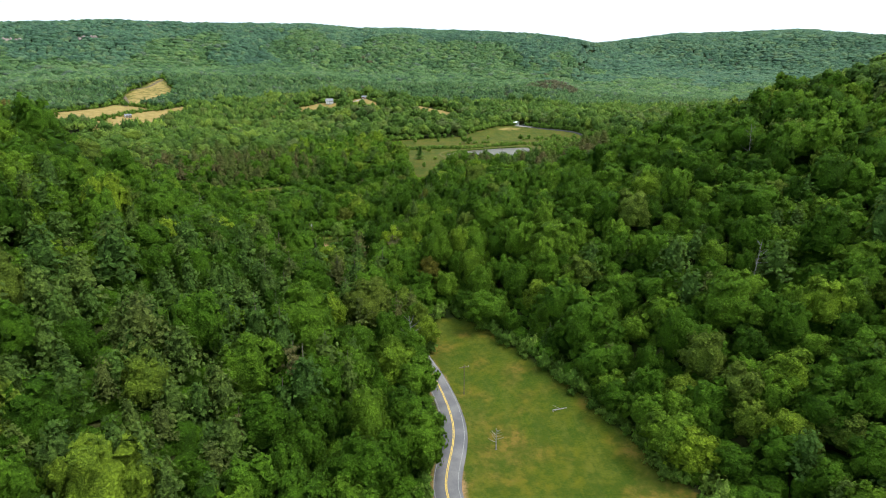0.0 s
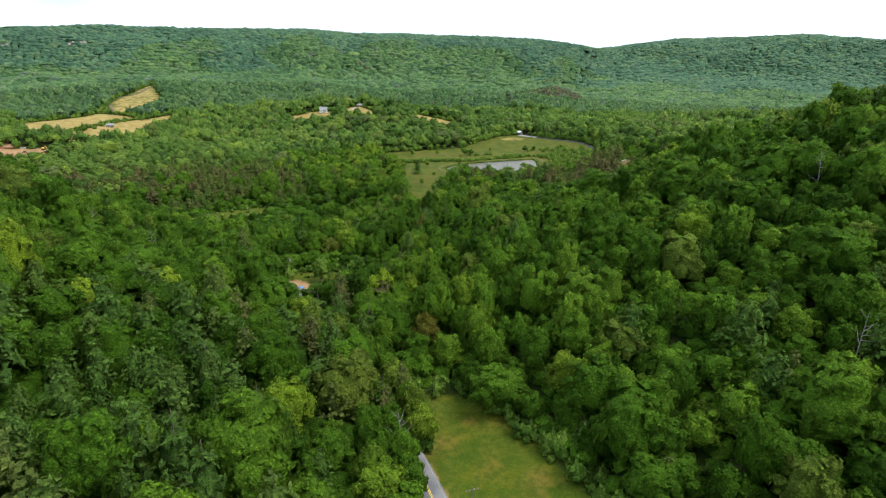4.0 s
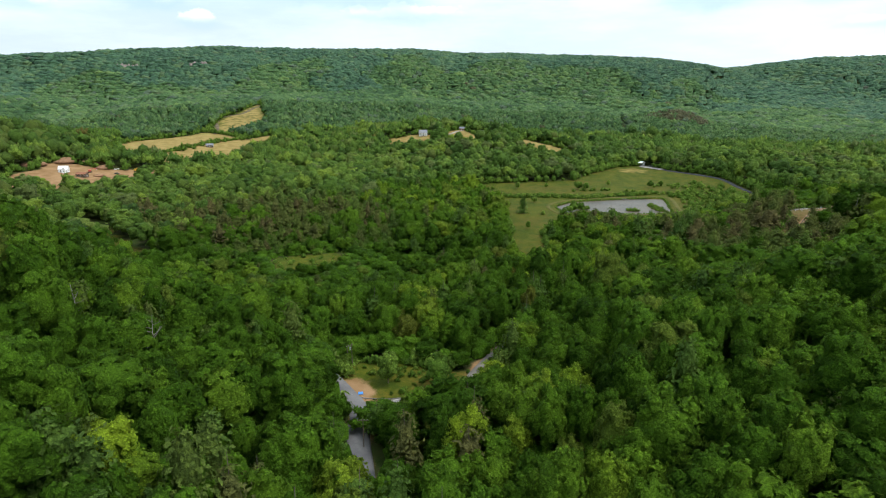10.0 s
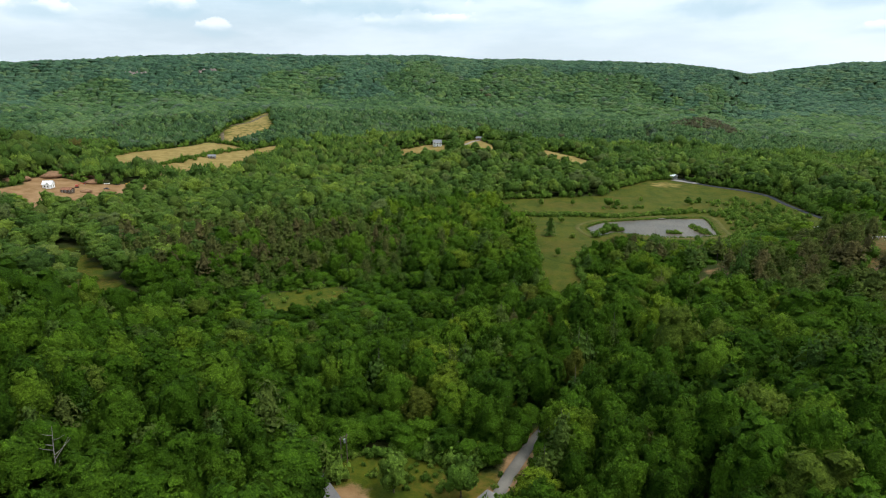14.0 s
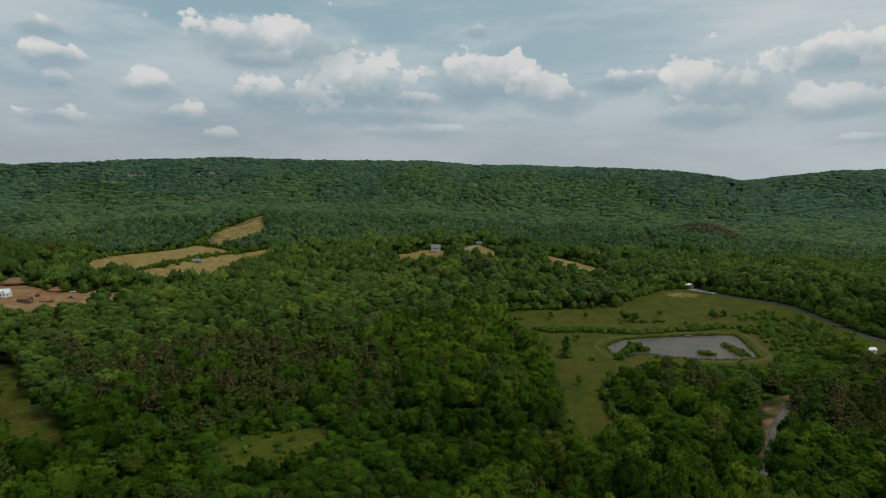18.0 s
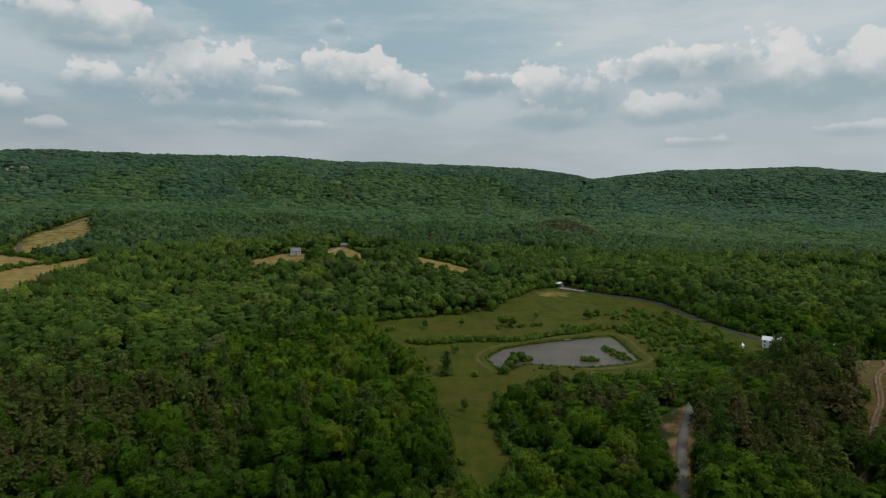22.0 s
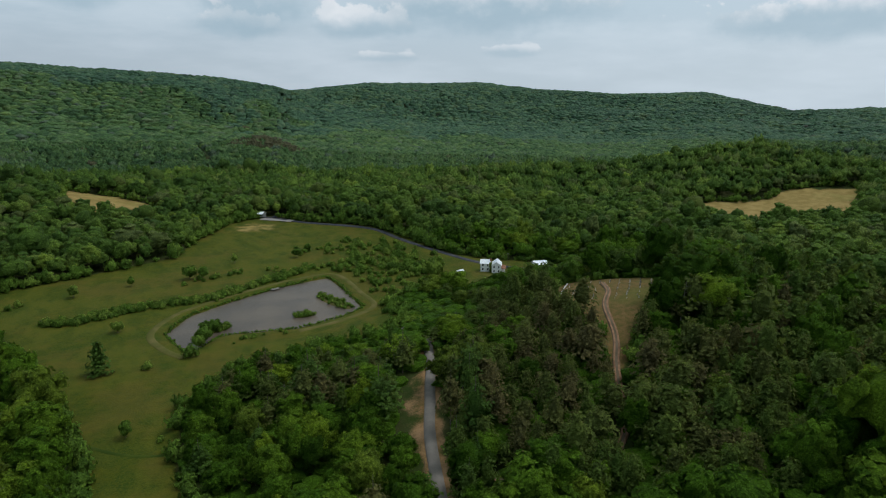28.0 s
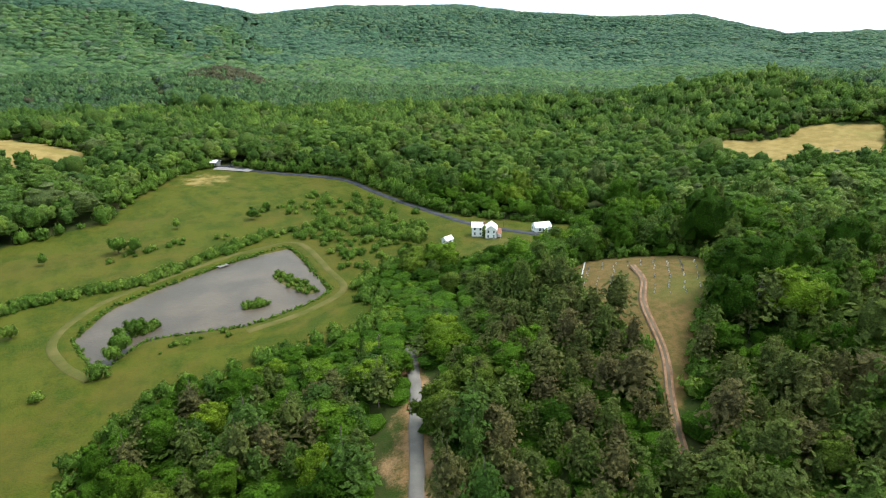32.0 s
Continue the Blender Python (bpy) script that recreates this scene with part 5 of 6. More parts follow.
def open_barn():
    h = base("pole_barn", 104, 874, -38, "open white metal barn beside the upper road", "barn")
    for side in (-1, 1):
        part("roof", slope(12, 8.4, 4.0, 5.4, side), white_metal, h)
    for x in (-5.8, 0, 5.8):
        for y in (-4, 4):
            part("post", box(x - 0.12, x + 0.12, y - 0.12, y + 0.12, -0.4, 4.0), pole_wood, h)
    part("back_wall", box(-6, 6, 3.9, 4.1, 0.0, 4.0), white_paint, h)
    part("side_wall", box(-6.1, -5.9, -4, 4, 0.0, 4.0), white_paint, h)
    part("hay_stack", box(-5, -1, 0.5, 3.6, 0, 2.2, 0.2), earth, h, "stacked straw bales")


open_barn()


def vehicle(name, x, y, turn, paint, label, category="car", size=(4.5, 1.8, 1.45)):
    h = base(name, x, y, turn, label, category)
    l, w, t = size
    part("body", box(-l / 2, l / 2, -w / 2, w / 2, 0.3, 0.3 + t * 0.42, 0.12), paint, h)
    part("cabin", box(-l * 0.28, l * 0.22, -w * 0.44, w * 0.44, 0.3 + t * 0.42, t, 0.18), dark_glass, h, "glazed cabin")
    for sx in (-0.31, 0.31):
        for sy in (-0.5, 0.5):
            part("wheel", tube((l * sx, w * sy - 0.1, 0.33), (l * sx, w * sy + 0.1, 0.33), 0.33, 10), rubber, h)


vehicle("pickup_truck", -455, 612, 30, white_paint, "white pickup truck parked on red earth", "truck", (5.4, 2.0, 1.9))
vehicle("parked_car", 117, 868, -55, car_blue, "dark car parked by the barn")
vehicle("parked_car", -415, 632, 10, car_blue, "dark car parked near the building ground")
vehicle("parked_car", -404, 645, 60, red_steel, "red car parked near the building ground")


def digger(x, y, turn, paint, label):
    h = base("excavator", x, y, turn, label, "excavator")
    for s in (-1.1, 1.1):
        part("track", box(-1.7, 1.7, s - 0.3, s + 0.3, 0, 0.8, 0.25), rubber, h)
    part("cab", box(-1.3, 0.9, -1.1, 1.1, 0.9, 2.7, 0.15), paint, h)
    part("boom", join([tube((0.9, 0, 1.6), (3.2, 0, 4.2), 0.22), tube((3.2, 0, 4.2), (5.4, 0, 2.4), 0.18)]), paint, h)
    part("bucket", box(5.1, 5.9, -0.5, 0.5, 1.6, 2.5, 0.15), steel, h)


for k, (x, y, turn, paint) in enumerate(((-426, 646, 20, white_paint), (-420, 652, 75, car_blue), (-408, 660, 10, steel), (-398, 668, 40, rust_roof), (-437, 634, 60, red_steel), (-391, 676, 15, white_paint))):
    vehicle("parked_car", x, y, turn, paint, ("white", "dark", "grey", "rusty", "red", "white")[k] + " car parked in a row by the building ground")
digger(-432, 618, 40, red_steel, "red excavator on the raw earth bank")
digger(-412, 655, -20, yellow_steel, "yellow excavator at the edge of the building ground")


def spoil_heaps():
    r = np.random.default_rng(21)
    for x, y, w, h in ((-474, 640, 15, 4.5), (-455, 648, 12, 4), (-436, 642, 9, 3), (-480, 606, 11, 3.5), (-418, 612, 5, 2)):
        v, q, n = scaled(dome(16, 6, -0.15, 0.10, int(w)), w, w * 0.7, h, 0)
        me = mesh_from("soil_mound", v, q)
        me.materials.append(earth)
        ob = tagged(new("soil_mound", me), "heap of raw red-brown excavated earth", "earth heap", "earth heaps on the building ground")
        ob.matrix_basis = pose(x, y, float(land(np.array([x]), np.array([y]))[0]) + 0.3, 0, 0, r.uniform(0, 360))


spoil_heaps()


# ---- bushes, hedges and lone trees ----
BUSH = [broad_crown(800 + k, 110, 0.20, 8, (4, 1), (1.0, 0.95), 0.5) for k in range(4)]
LIGHT_TREE = [broad_crown(850 + k, 230, 0.22, 9, (6, 2), (2.6, 3.8), 4.0, 1.1) for k in range(3)]
LOW_BUSH = [broad_crown(870 + k, 26, 0.34, 5, (4, 1), (1.0, 0.95), 0.5) for k in range(4)]


def bush(x, y, w, h, label="rounded green bush in the meadow grass", group="meadow bushes", name="bush"):
    global bush_roots
    k = len(bush_roots) % len(BUSH)
    z = float(land(np.array([x]), np.array([y]))[0])
    m = Matrix.LocRotScale((x, y, z - 0.1), Euler((0, 0, x * 1.7 + y)), (w, w, h))
    src = bush_roots[k] if len(bush_roots) >= len(BUSH) else None
    if src is None:
        root = tagged(new(name), label, "bush", group)
        thing_from("stems", stem(0.8, 0.09, 5, 0.1), bark, root)
        thing_from("foliage", BUSH[k], shrub_one, root)
    else:
        root = copy_thing(src, m)
        tagged(root, label, "bush", group)
    root.matrix_basis = m
    bush_roots.append(root)
    return root


bush_roots = []


def hedge(line, count, width, low, high, seed, label, group, joined=False):
    """Bushes strewn along a line, each a thing, or one thicket where they cannot be told apart."""
    r = np.random.default_rng(seed)
    pts = spline(line, 1.0)
    rows = []
    for k in range(count):
        p = pts[int(r.random() * len(pts))] + r.normal(0, width, 2)
        if inside(np.array([p[0]]), np.array([p[1]]), POND)[0] > -2.5:
            continue
        w = r.uniform(low, high)
        h = w * r.uniform(0.75, 1.2)
        if joined:
            rows.append((p[0], p[1], float(land(np.array([p[0]]), np.array([p[1]]))[0]) - 0.1, w, h, r.uniform(0, 6), r.random()))
        else:
            bush(p[0], p[1], w, h, label, group)
    if rows:
        stand("thicket", BUSH, np.array(rows), shrub_many, label, "thicket")


hedge([(-43, 665), (-29, 664), (-14, 668), (9, 670), (31, 670), (51, 680), (74, 693), (96, 704)], 380, 2.0, 1.0, 2.5, 1, "long low scrub hedge across the meadow above the pond", "", True)
hedge([(20, 712), (35, 707), (55, 715), (70, 712)], 14, 3.0, 1.2, 2.4, 2, "scattered green bush above the hedge", "meadow bushes")
hedge([(104, 700), (113, 690), (122, 672), (118, 650), (112, 632)], 46, 4.0, 1.0, 2.6, 3, "dense green bush beside the pond meadow", "bushes east of the pond")
hedge([(96, 733), (106, 745), (118, 752), (142, 760)], 12, 2.0, 1.2, 2.2, 4, "bush on a field bank", "meadow bushes")
hedge([(125, 700), (145, 690), (160, 676), (150, 655), (135, 648)], 44, 8.0, 1.3, 3.0, 5, "overgrown bush in rough grass by the farm", "bushes by the farm")
hedge([(118, 745), (150, 735), (165, 700), (140, 690), (150, 665), (128, 690), (130, 720)], 170, 8.0, 1.2, 3.2, 15, "overgrown scrub between the pond and the upper road", "", True)
hedge([(108, 612), (100, 592), (90, 574), (60, 574), (30, 572), (8, 560)], 52, 2.6, 1.3, 2.8, 6, "leafy bush at the edge of the woods", "bushes along the meadow edge")
hedge([(20, 600), (36, 604), (52, 601)], 9, 1.5, 0.7, 1.5, 7, "low bush on the pond bank", "bushes on the pond bank")
hedge([(-160, 440), (-140, 452), (-122, 466), (-116, 440), (-135, 420)], 120, 11.0, 0.7, 1.9, 8, "pale scrub filling the small clearing", "", True)
hedge([(-72, 316), (-55, 312), (-40, 314), (-52, 300)], 60, 4.0, 0.5, 1.5, 9, "weedy scrub by the road junction", "", True)
hedge([(-462, 720), (-462, 765), (-466, 830), (-468, 890), (-460, 930), (-446, 985)], 130, 2.2, 1.8, 3.8, 21, "line of trees and scrub between two straw fields", "", True)
hedge([(24, 182), (36, 160), (47, 135), (56, 110)], 60, 1.8, 1.2, 2.6, 10, "leafy scrub at the foot of the woods", "", True)
for x, y, w in ((164, 741, 3.6), (167, 720, 2.8), (143, 760, 3.0), (8, 594, 3.4), (-8, 590, 2.2), (-9, 531, 1.3), (-24, 485, 2.0), (-62, 700, 2.0), (-58, 704, 2.3), (-66, 698, 1.6), (145, 612, 3), (127, 626, 3.2)):
    bush(x, y, w, w * 1.05)


def lone_tree(x, y, w, h, label, kind="broad", seed=0, name="meadow_tree"):
    z = float(land(np.array([x]), np.array([y]))[0])
    root = tagged(new(name), label, "tree")
    root.matrix_basis = Matrix.LocRotScale((x, y, z), Euler((0, 0, seed * 2.1)), (w, w, h))
    if kind == "broad":
        thing_from("trunk", stem(5.5, 0.13, 6, 0.03), bark, root)
        thing_from("limbs", boughs(seed, 5.2, 5, 1.4), bark, root)
        thing_from("crown", LIGHT_TREE[seed % 3], shrub_one, root)
    else:
        thing_from("trunk", stem(12.2, 0.2, 6), bark, root)
        thing_from("crown", pine_crown(900 + seed, 16, 16, 1.0, 13.0, 3.9, 0.05), pine_one, root)
    return root


lone_tree(-24, 594, 1.15, 1.05, "dark conical cedar standing alone in the meadow", "cedar", 1, "cedar_tree")
lone_tree(77, 548, 0.5, 0.75, "small dark cedar by the lane", "cedar", 2, "cedar_tree")
for k, (x, y, w, h, label) in enumerate((
        (-18, 539, 0.8, 0.75, "thin young tree in the open meadow"), (-36, 549, 0.7, 0.85, "slim young tree near the wood edge"), (-41, 543, 1.2, 1.1, "leafy tree at the meadow edge"),
        (-34, 708, 1.1, 0.9, "small dark tree above the hedge"), (-6, 716, 0.8, 0.7, "small round tree in the meadow"), (25, 715, 1.5, 1.1, "feathery pale-green tree by the hedge"),
        (32, 712, 1.3, 1.0, "feathery pale-green tree by the hedge"), (56, 740, 0.8, 0.75, "small tree on the upper meadow"), (22, 622, 1.45, 1.05, "spreading willow growing out of the pond"),
        (28, 625, 0.9, 0.6, "low willow at the pond's edge"), (16, 610, 1.5, 1.2, "full green tree on the pond bank"), (13, 604, 1.0, 0.8, "small tree on the pond bank"),
        (-57, 303, 1.6, 1.5, "bright green tree in the junction clearing"), (-40, 304, 1.7, 1.4, "airy pale tree beside the paved road"), (-16, 640, 1.0, 0.7, "round bush-like tree by the meadow"),
        (108, 749, 1.0, 0.7, "small tree on a field bank"), (96, 735, 1.4, 0.9, "leafy tree on a field bank"), (150, 640, 1.9, 1.5, "large leafy tree near the shed"),
        (158, 652, 1.7, 1.4, "large leafy tree near the shed"), (176, 552, 1.7, 1.6, "dark spreading tree at the graveyard's edge"), (-46, 600, 1.2, 1.1, "leafy tree at the meadow edge"))):
    lone_tree(x, y, w, h, label, "broad", k)


# ---- undergrowth along the borders of the woods ----
def undergrowth():
    r = np.random.default_rng(61)
    rows = []
    for ring in (FIRST_MEADOW, JUNCTION, MEADOW, FARM_YARD, GRAVEYARD, EAST_FIELD, WEST_FIELD, UPPER_FIELD, HILL_FIELD, HILL_YARD, HILL_STRIP, CUT_SLOPE, BUILDING_SITE):
        far = ring in (EAST_FIELD, WEST_FIELD, UPPER_FIELD, HILL_FIELD, HILL_YARD, HILL_STRIP, CUT_SLOPE, BUILDING_SITE)
        line = spline(ring + ring[:1], 3.4 if far else 1.7)
        p = line + r.normal(0, 1.6, line.shape)
        d = inside(p[:, 0], p[:, 1], ring)
        open_land = np.max([inside(p[:, 0], p[:, 1], other) for other in CLEARINGS if other is not ring], axis=0)
        road = np.min([from_line(p[:, 0], p[:, 1], l) for l, w in ROADS], axis=0)
        ok = (d < 1.2) & (open_land < 0) & (road > 4.2) & (p[:, 1] > 60)
        for x, y in p[ok]:
            w = r.uniform(1.3, 3.2) * (1.5 if far or y > 690 else 1.0)
            rows.append((x, y, 0, w, w * r.uniform(0.9, 1.6), r.uniform(0, 6), r.uniform(0.0, 0.8)))
    rows = np.array(rows)
    rows[:, 2] = land(rows[:, 0], rows[:, 1]) - 0.1
    stand("undergrowth", LOW_BUSH, rows, shrub_many, "tangled green undergrowth along the edge of the woods", "undergrowth")


undergrowth()


def shore_reeds():
    r = np.random.default_rng(62)
    line = spline(POND + POND[:1], 0.9)
    p = line + r.normal(0, 0.45, line.shape)
    w = r.uniform(0.45, 1.0, len(p))
    rows = np.column_stack([p, np.maximum(land(p[:, 0], p[:, 1]), WATER) - 0.1, w, w * r.uniform(0.7, 1.3, len(p)), r.uniform(0, 6, len(p)), r.uniform(0, 0.7, len(p))])
    stand("shore_reeds", [broad_crown(880, 10, 0.6, 2, (5, 1), (1.0, 0.8), 0.3)], rows, shrub_many, "narrow fringe of reeds round the pond", "reeds")


shore_reeds()


# ---- the pond ----
def islands():
    for x, y, w, d, turn, seed in ((85, 634, 4.2, 17, 14, 1), (65, 621.5, 6.0, 3.2, 0, 2), (25, 622, 5.0, 3.0, 24, 3)):
        v, q, n = scaled(dome(18, 5, -0.3, 0.05, seed), w * 0.92, d * 0.92, 0.55, 0)
        me = mesh_from("island", v, q)
        me.materials.append(trodden)
        ob = tagged(new("island", me), "low earth islet overgrown with reeds in the pond", "island", "islets in the pond")
        ob.matrix_basis = pose(x, y, WATER - 0.15, 0, 0, turn)
        r = np.random.default_rng(seed)
        rows = []
        for k in range(60 if d > 10 else 26):
            a, f = r.uniform(0, 6.28), math.sqrt(r.random()) * 0.97
            p = Matrix.Rotation(radians(turn), 3, "Z") @ Vector((math.cos(a) * f * w, math.sin(a) * f * d, 0))
            size = r.uniform(0.8, 1.5)
            rows.append((x + p.x, y + p.y, WATER + 0.1, size, size * r.uniform(0.8, 1.3), r.uniform(0, 6), r.uniform(0.3, 1.0)))
        stand("reeds", BUSH, np.array(rows), shrub_many, "thick green reeds and shrubs on the islet", "reeds")


islands()


def dock():
    root = tagged(new("jetty"), "small weathered wooden jetty on the pond bank", "jetty")
    root.matrix_basis = pose(64, 671.5, WATER, 0, 0, 20)
    for k in range(12):
        part("plank", box(-2.4 + 0.4 * k, -2.04 + 0.4 * k, -1.3, 1.3, 0.62, 0.68), pale_bark, root)
    for x in (-2.2, 2.2):
        for y in (-1.1, 1.1):
            part("post", tube((x, y, -1.6), (x, y, 0.62), 0.09), pale_bark, root)


dock()


# ---- graveyard ----
def graveyard():
    r = np.random.default_rng(31)
    masters = []
    for k in range(4):
        root = tagged(new("gravestone"), "", "gravestone")
        mat = dark_stone if k == 3 else stone
        h, w = (0.9, 0.6) if k < 2 else ((1.25, 0.45) if k == 2 else (0.8, 1.0))
        part("plinth", box(-w / 2 - 0.12, w / 2 + 0.12, -0.22, 0.22, -0.15, 0.16, 0.02), mat, root)
        slab_bm = box(-w / 2, w / 2, -0.09, 0.09, 0.16, h)
        top = [e for e in slab_bm.edges if all(v.co.z > h - 0.01 for v in e.verts) and abs(e.verts[0].co.x - e.verts[1].co.x) < 0.01]
        if k != 3:
            bmesh.ops.bevel(slab_bm, geom=top, offset=w * 0.33, segments=3, affect="EDGES")
        part("slab", slab_bm, mat, root)
        masters.append(root)
    # rows run along the yard's long side; the path splits them
    along, across = Vector((0.62, -0.78)), Vector((0.78, 0.62))
    made = 0
    for row in range(9):
        for k in range(13):
            p = Vector((157, 535)) + along * (4.4 * row + r.uniform(-0.4, 0.4)) + across * (2.6 * k - 16 + r.uniform(-0.8, 0.8))
            here = inside(np.array([p.x]), np.array([p.y]), GRAVEYARD)[0]
            if here < 3.0 or r.random() < 0.36 or from_line(np.array([p.x]), np.array([p.y]), GRAVE_TRACK)[0] < 2.2:
                continue
            k2 = int(r.choice([0, 0, 1, 1, 2, 3]))
            size = r.uniform(0.6, 0.95)
            m = Matrix.LocRotScale((p.x, p.y, float(land(np.array([p.x]), np.array([p.y]))[0])), Euler((r.normal(0, 0.04), r.normal(0, 0.04), radians(-128 + r.normal(0, 6)))), (size, size, size))
            if masters[k2].get("used"):
                ob = copy_thing(masters[k2], m)
            else:
                ob = masters[k2]
                ob["used"] = 1
            ob.matrix_basis = m
            tagged(ob, ("low dark granite gravestone in mown grass", "pale upright gravestone in mown grass")[k2 != 3], "gravestone", "gravestones in the graveyard")
            made += 1
    wall = tagged(new("low_wall"), "low white stone kerb wall along the graveyard", "wall")
    a, b = Vector((172, 550)), Vector((147.5, 529))
    n = 14
    for k in range(n):
        p, q = a.lerp(b, k / n), a.lerp(b, (k + 0.96) / n)
        z = float(land(np.array([p.x]), np.array([p.y]))[0])
        part("stone", box(0, (q - p).length, -0.22, 0.22, -0.2, 0.5 + 0.05 * (k % 3), 0.03), stone, wall, place=pose(p.x, p.y, z, 0, 0, math.degrees(math.atan2(q.y - p.y, q.x - p.x))))
    return made


graveyard()


# ---- road furniture ----
def utility_pole(x, y, turn, label, tall=9.5, twin=False):
    root = base("utility_pole", x, y, turn, label, "pole")
    for s in ((-1.0, 1.0) if twin else (0.0,)):
        part("pole", tube((s, 0, -0.6), (s, 0, tall), 0.15, 8, 0.10), pole_wood, root)
    part("crossarm", box(-1.5, 1.5, -0.06, 0.06, tall - 0.8, tall - 0.65), pole_wood, root)
    for k in (-1.35, -0.5, 0.5, 1.35):
        part("insulator", tube((k, 0, tall - 0.65), (k, 0, tall - 0.42), 0.05, 6), steel, root)
    if twin:
        part("transformer", tube((0, -0.35, tall - 2.2), (0, -0.35, tall - 1.1), 0.3, 10), steel, root, "grey transformer can")


utility_pole(5.8, 150, 20, "weathered wooden utility pole beside the meadow road")
utility_pole(-53, 263, 10, "wooden utility pole beside the valley road")
utility_pole(-73, 311, 60, "twin wooden utility pole with a transformer by the junction", 9.0, True)
utility_pole(83, 549, 40, "slim wooden pole by the tree-lined lane", 8.0)
utility_pole(206, 642, 30, "wooden pole beside the road at the farm", 8.5)


def guard_rail(line, label):
    root = tagged(new("guard_rail"), label, "guard rail")
    pts = spline(line, 2.0)
    z = land(pts[:, 0], pts[:, 1])
    for k in range(len(pts) - 1):
        a, b = Vector((*pts[k], z[k] + 0.62)), Vector((*pts[k + 1], z[k + 1] + 0.62))
        m = Matrix.Translation(a) @ (b - a).to_track_quat("X", "Z").to_matrix().to_4x4()
        l = (b - a).length
        part("rail", join([box(0, l, -0.03, 0.03, 0.04, 0.2), box(0, l, -0.06, 0.0, -0.03, 0.05), box(0, l, -0.03, 0.03, -0.2, -0.04)]), steel, root, place=m)
        part("post", box(-0.08, 0.08, 0.04, 0.2, -0.9, 0.25), pole_wood, root, place=Matrix.Translation(a))


guard_rail([(-67, 291), (-63, 289.5), (-56, 290.5), (-50, 292.5), (-45, 295)], "curved steel guard rail round the junction corner")
guard_rail([(-56.5, 272), (-57, 279), (-54, 282.5), (-47, 285), (-41, 288.5)], "steel guard rail along the creek bridge")


def creek():
    ribbon("creek", [(-46, 276), (-46.5, 281), (-46.6, 284)], [(-1.6, 0.3), (-1.2, 0.0), (1.2, 0.0), (1.6, 0.3)], -0.02, water_mat, label="narrow muddy creek under the road", category="creek")
    r = base("creek_bridge", -46.6, 289.5, 30, "pale concrete creek bridge with low parapets", "bridge")
    for s in (-3.6, 3.6):
        part("parapet", box(-5, 5, s - 0.15, s + 0.15, 0.0, 0.75, 0.03), concrete, r)


creek()


def tarpaulin():
    r = np.random.default_rng(2)
    bm = bmesh.new()
    bmesh.ops.create_grid(bm, x_segments=7, y_segments=5, size=0.8)
    for v in bm.verts:
        v.co.z = 0.15 + 0.25 * r.random()
    bmesh.ops.solidify(bm, geom=bm.faces[:], thickness=0.03)
    ob = part("tarpaulin", bm, blue_cloth, None, "", pose(-63.5, 293, float(land(np.array([-63.5]), np.array([293]))[0]) + 0.02, 0, 0, 20))
    tagged(ob, "crumpled blue tarpaulin on red earth by the junction", "tarpaulin")


tarpaulin()


# ---- dead wood ----
def snag(x, y, tall, seed, label, name="dead_tree", lean=0.05):
    r = np.random.default_rng(seed)
    root = base(name, x, y, r.uniform(0, 360), label, "dead tree")
    thing_from("trunk", stem(tall, 0.2, 7, lean), pale_bark, root)
    for k in range(9):
        f = 0.35 + 0.6 * k / 9
        a, l = r.uniform(0, 6.28), tall * 0.30 * (1.15 - f) + 0.8
        s = (lean * tall * f * f, 0, tall * f)
        thing_from("branch", limb(s, (s[0] + math.cos(a) * l, math.sin(a) * l, s[2] + l * r.uniform(0.3, 0.9)), 0.09), pale_bark, root)


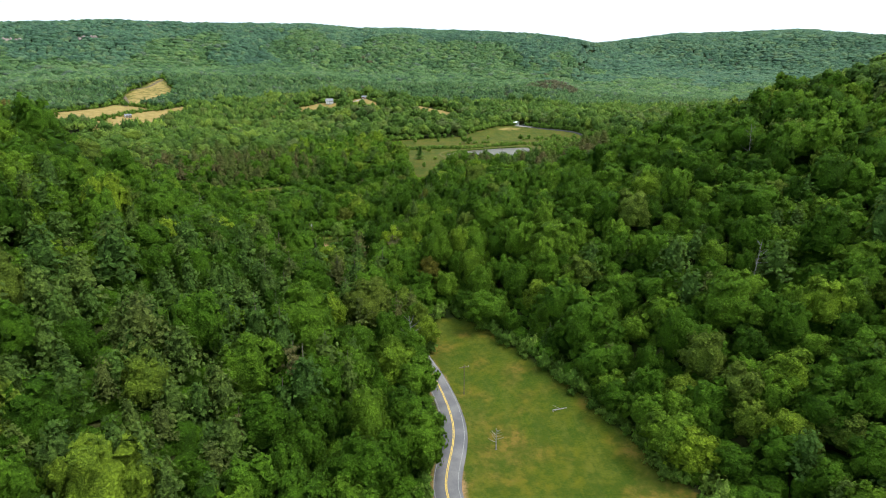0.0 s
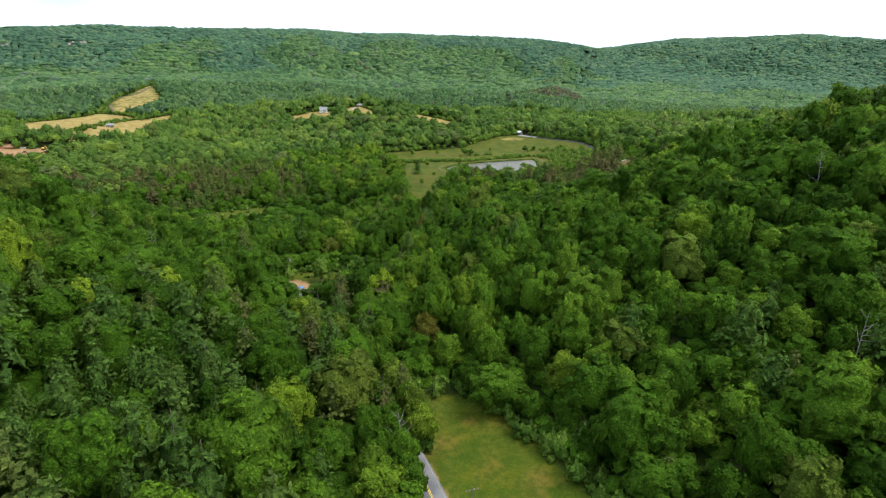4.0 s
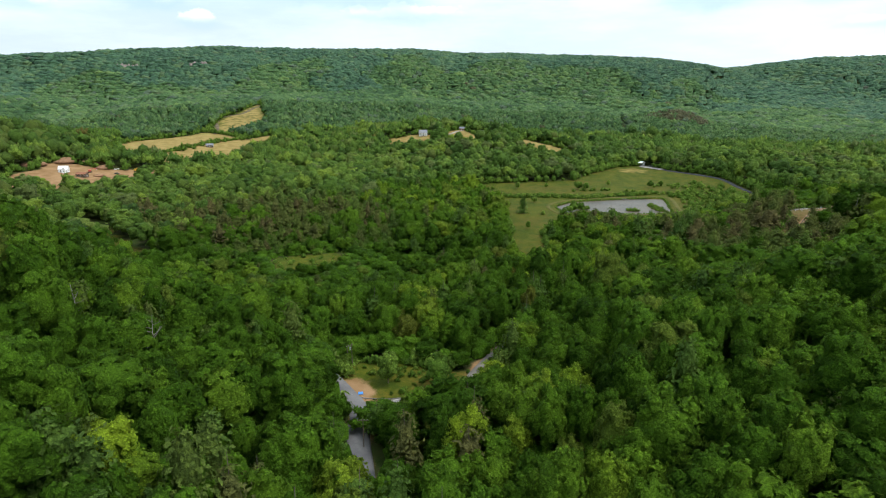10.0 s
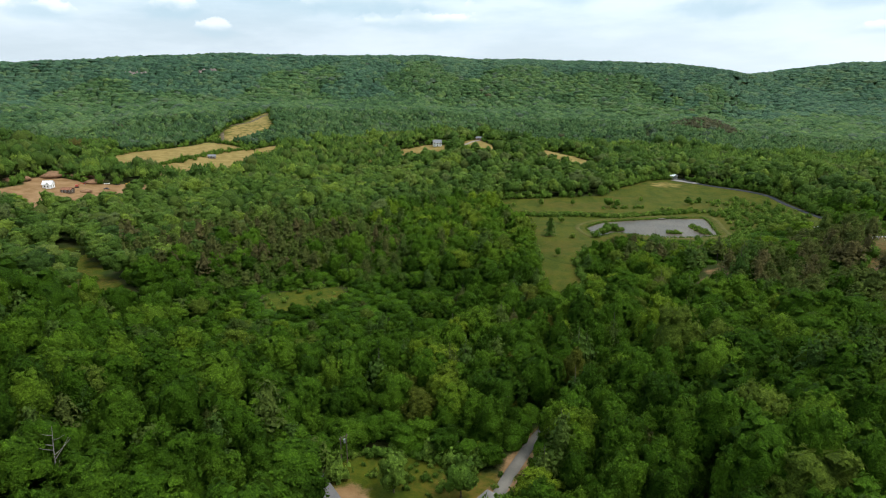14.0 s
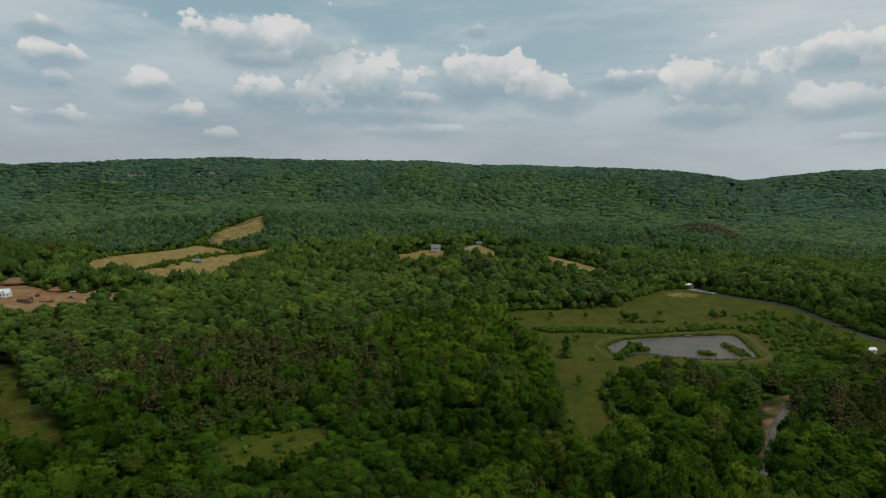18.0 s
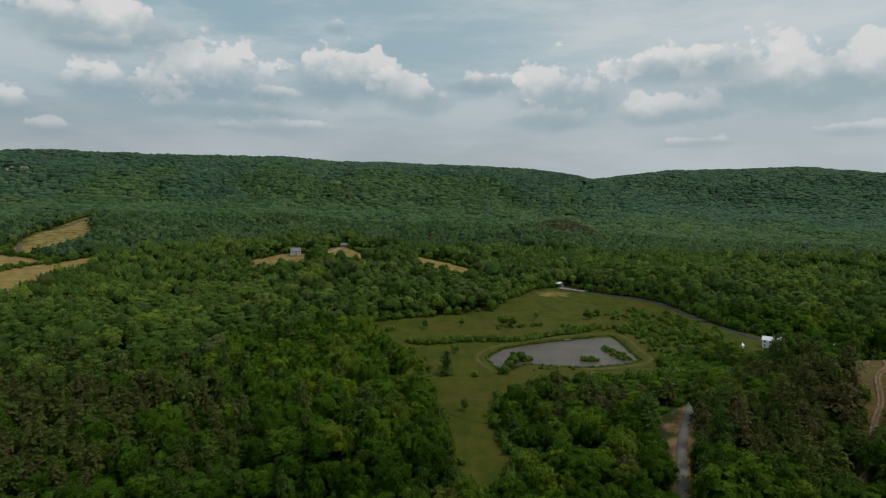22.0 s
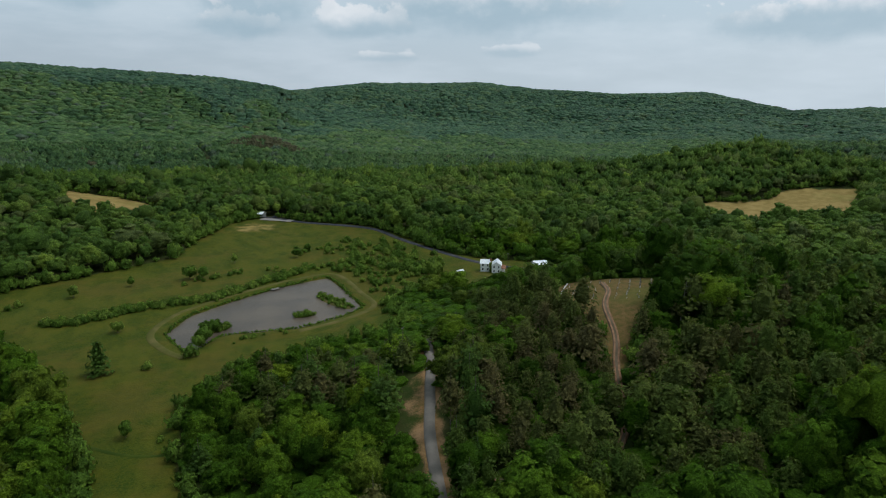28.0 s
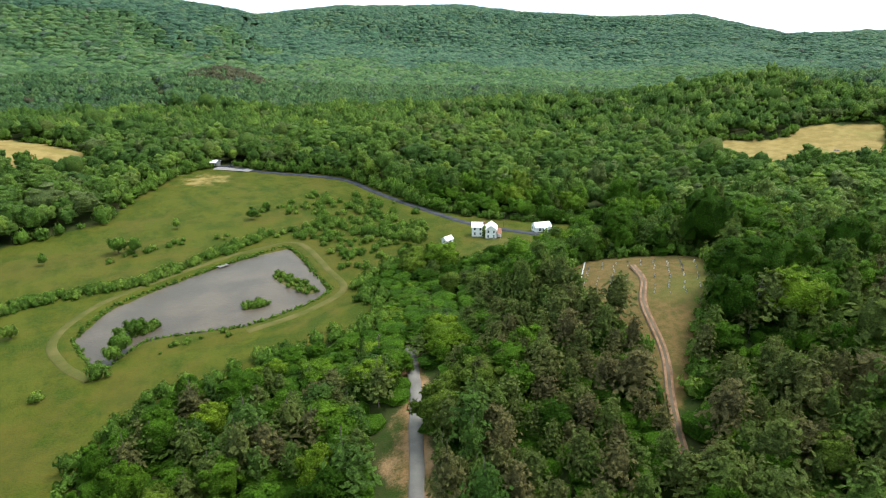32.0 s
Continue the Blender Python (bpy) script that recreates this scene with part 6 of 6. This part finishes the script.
snag(-129, 257, 18, 1, "pale dead tree rising above the green slope")
snag(13, 125, 6.0, 2, "small bare tree in the open meadow")
snag(-112, 262, 16, 3, "grey dead tree among green crowns")
snag(40, 172, 12, 4, "bare grey tree at the wood's edge")
snag(96, 170, 17, 5, "bare grey tree on the shaded slope")
snag(-41, 128, 19, 6, "bare pale trunk among the trees above the road")
snag(-10, 165, 17, 7, "leaning grey trunk beside the road")
snag(125, 240, 17, 8, "grey dead tree on the shaded slope")
snag(160, 478, 17, 9, "bare brown tree among pines")


def fallen_log():
    ob = base("fallen_log", 30, 141, 8, "pale fallen tree lying in the meadow grass", "log")
    part("trunk", tube((0, 0, 0.25), (8.5, 0.8, 0.3), 0.14, 7, 0.24), pale_bark, ob)
    part("branch", tube((2.5, 0.2, 0.3), (0.6, 1.8, 0.6), 0.08, 6, 0.03), pale_bark, ob)
    part("branch", tube((1.6, 0.1, 0.3), (-0.4, -1.2, 0.5), 0.07, 6, 0.03), pale_bark, ob)


fallen_log()


# ---- rock ----
def rock(x, y, w, d, h, seed, label):
    v, q, n = scaled(dome(11, 5, -0.3, 0.25, seed, 9, 0.4), w, d, h, 0)
    me = mesh_from("rock", v, q)
    me.materials.append(stone_face)
    ob = tagged(new("rock", me), label, "rock", "rocks and outcrops")
    ob.matrix_basis = pose(x, y, float(land(np.array([x]), np.array([y]))[0]), 0, 0, seed * 37)


stone_face = plain("rock_face", (0.26, 0.21, 0.18), 0.9, 0.35, 0.3, 0.0, 0.2, 0.2)
for k in range(7):
    rock(-1088 + 8 * k, 1522 + 3.5 * k, 7 + k % 3, 5, 9 + 2 * (k % 2), k, "weathered pale rock outcrop on the wooded ridge")
    rock(-952 + 8 * k, 1616 + 3 * k, 6 + k % 3, 5, 8 + 2 * (k % 3), 20 + k, "weathered pale rock outcrop on the wooded ridge")
for k, (x, y) in enumerate(((478, 632), (484, 636), (491, 633), (470, 650), (536, 628))):
    rock(x, y, 2.6, 2.0, 1.3, 40 + k, "pale boulder lying in the straw field")
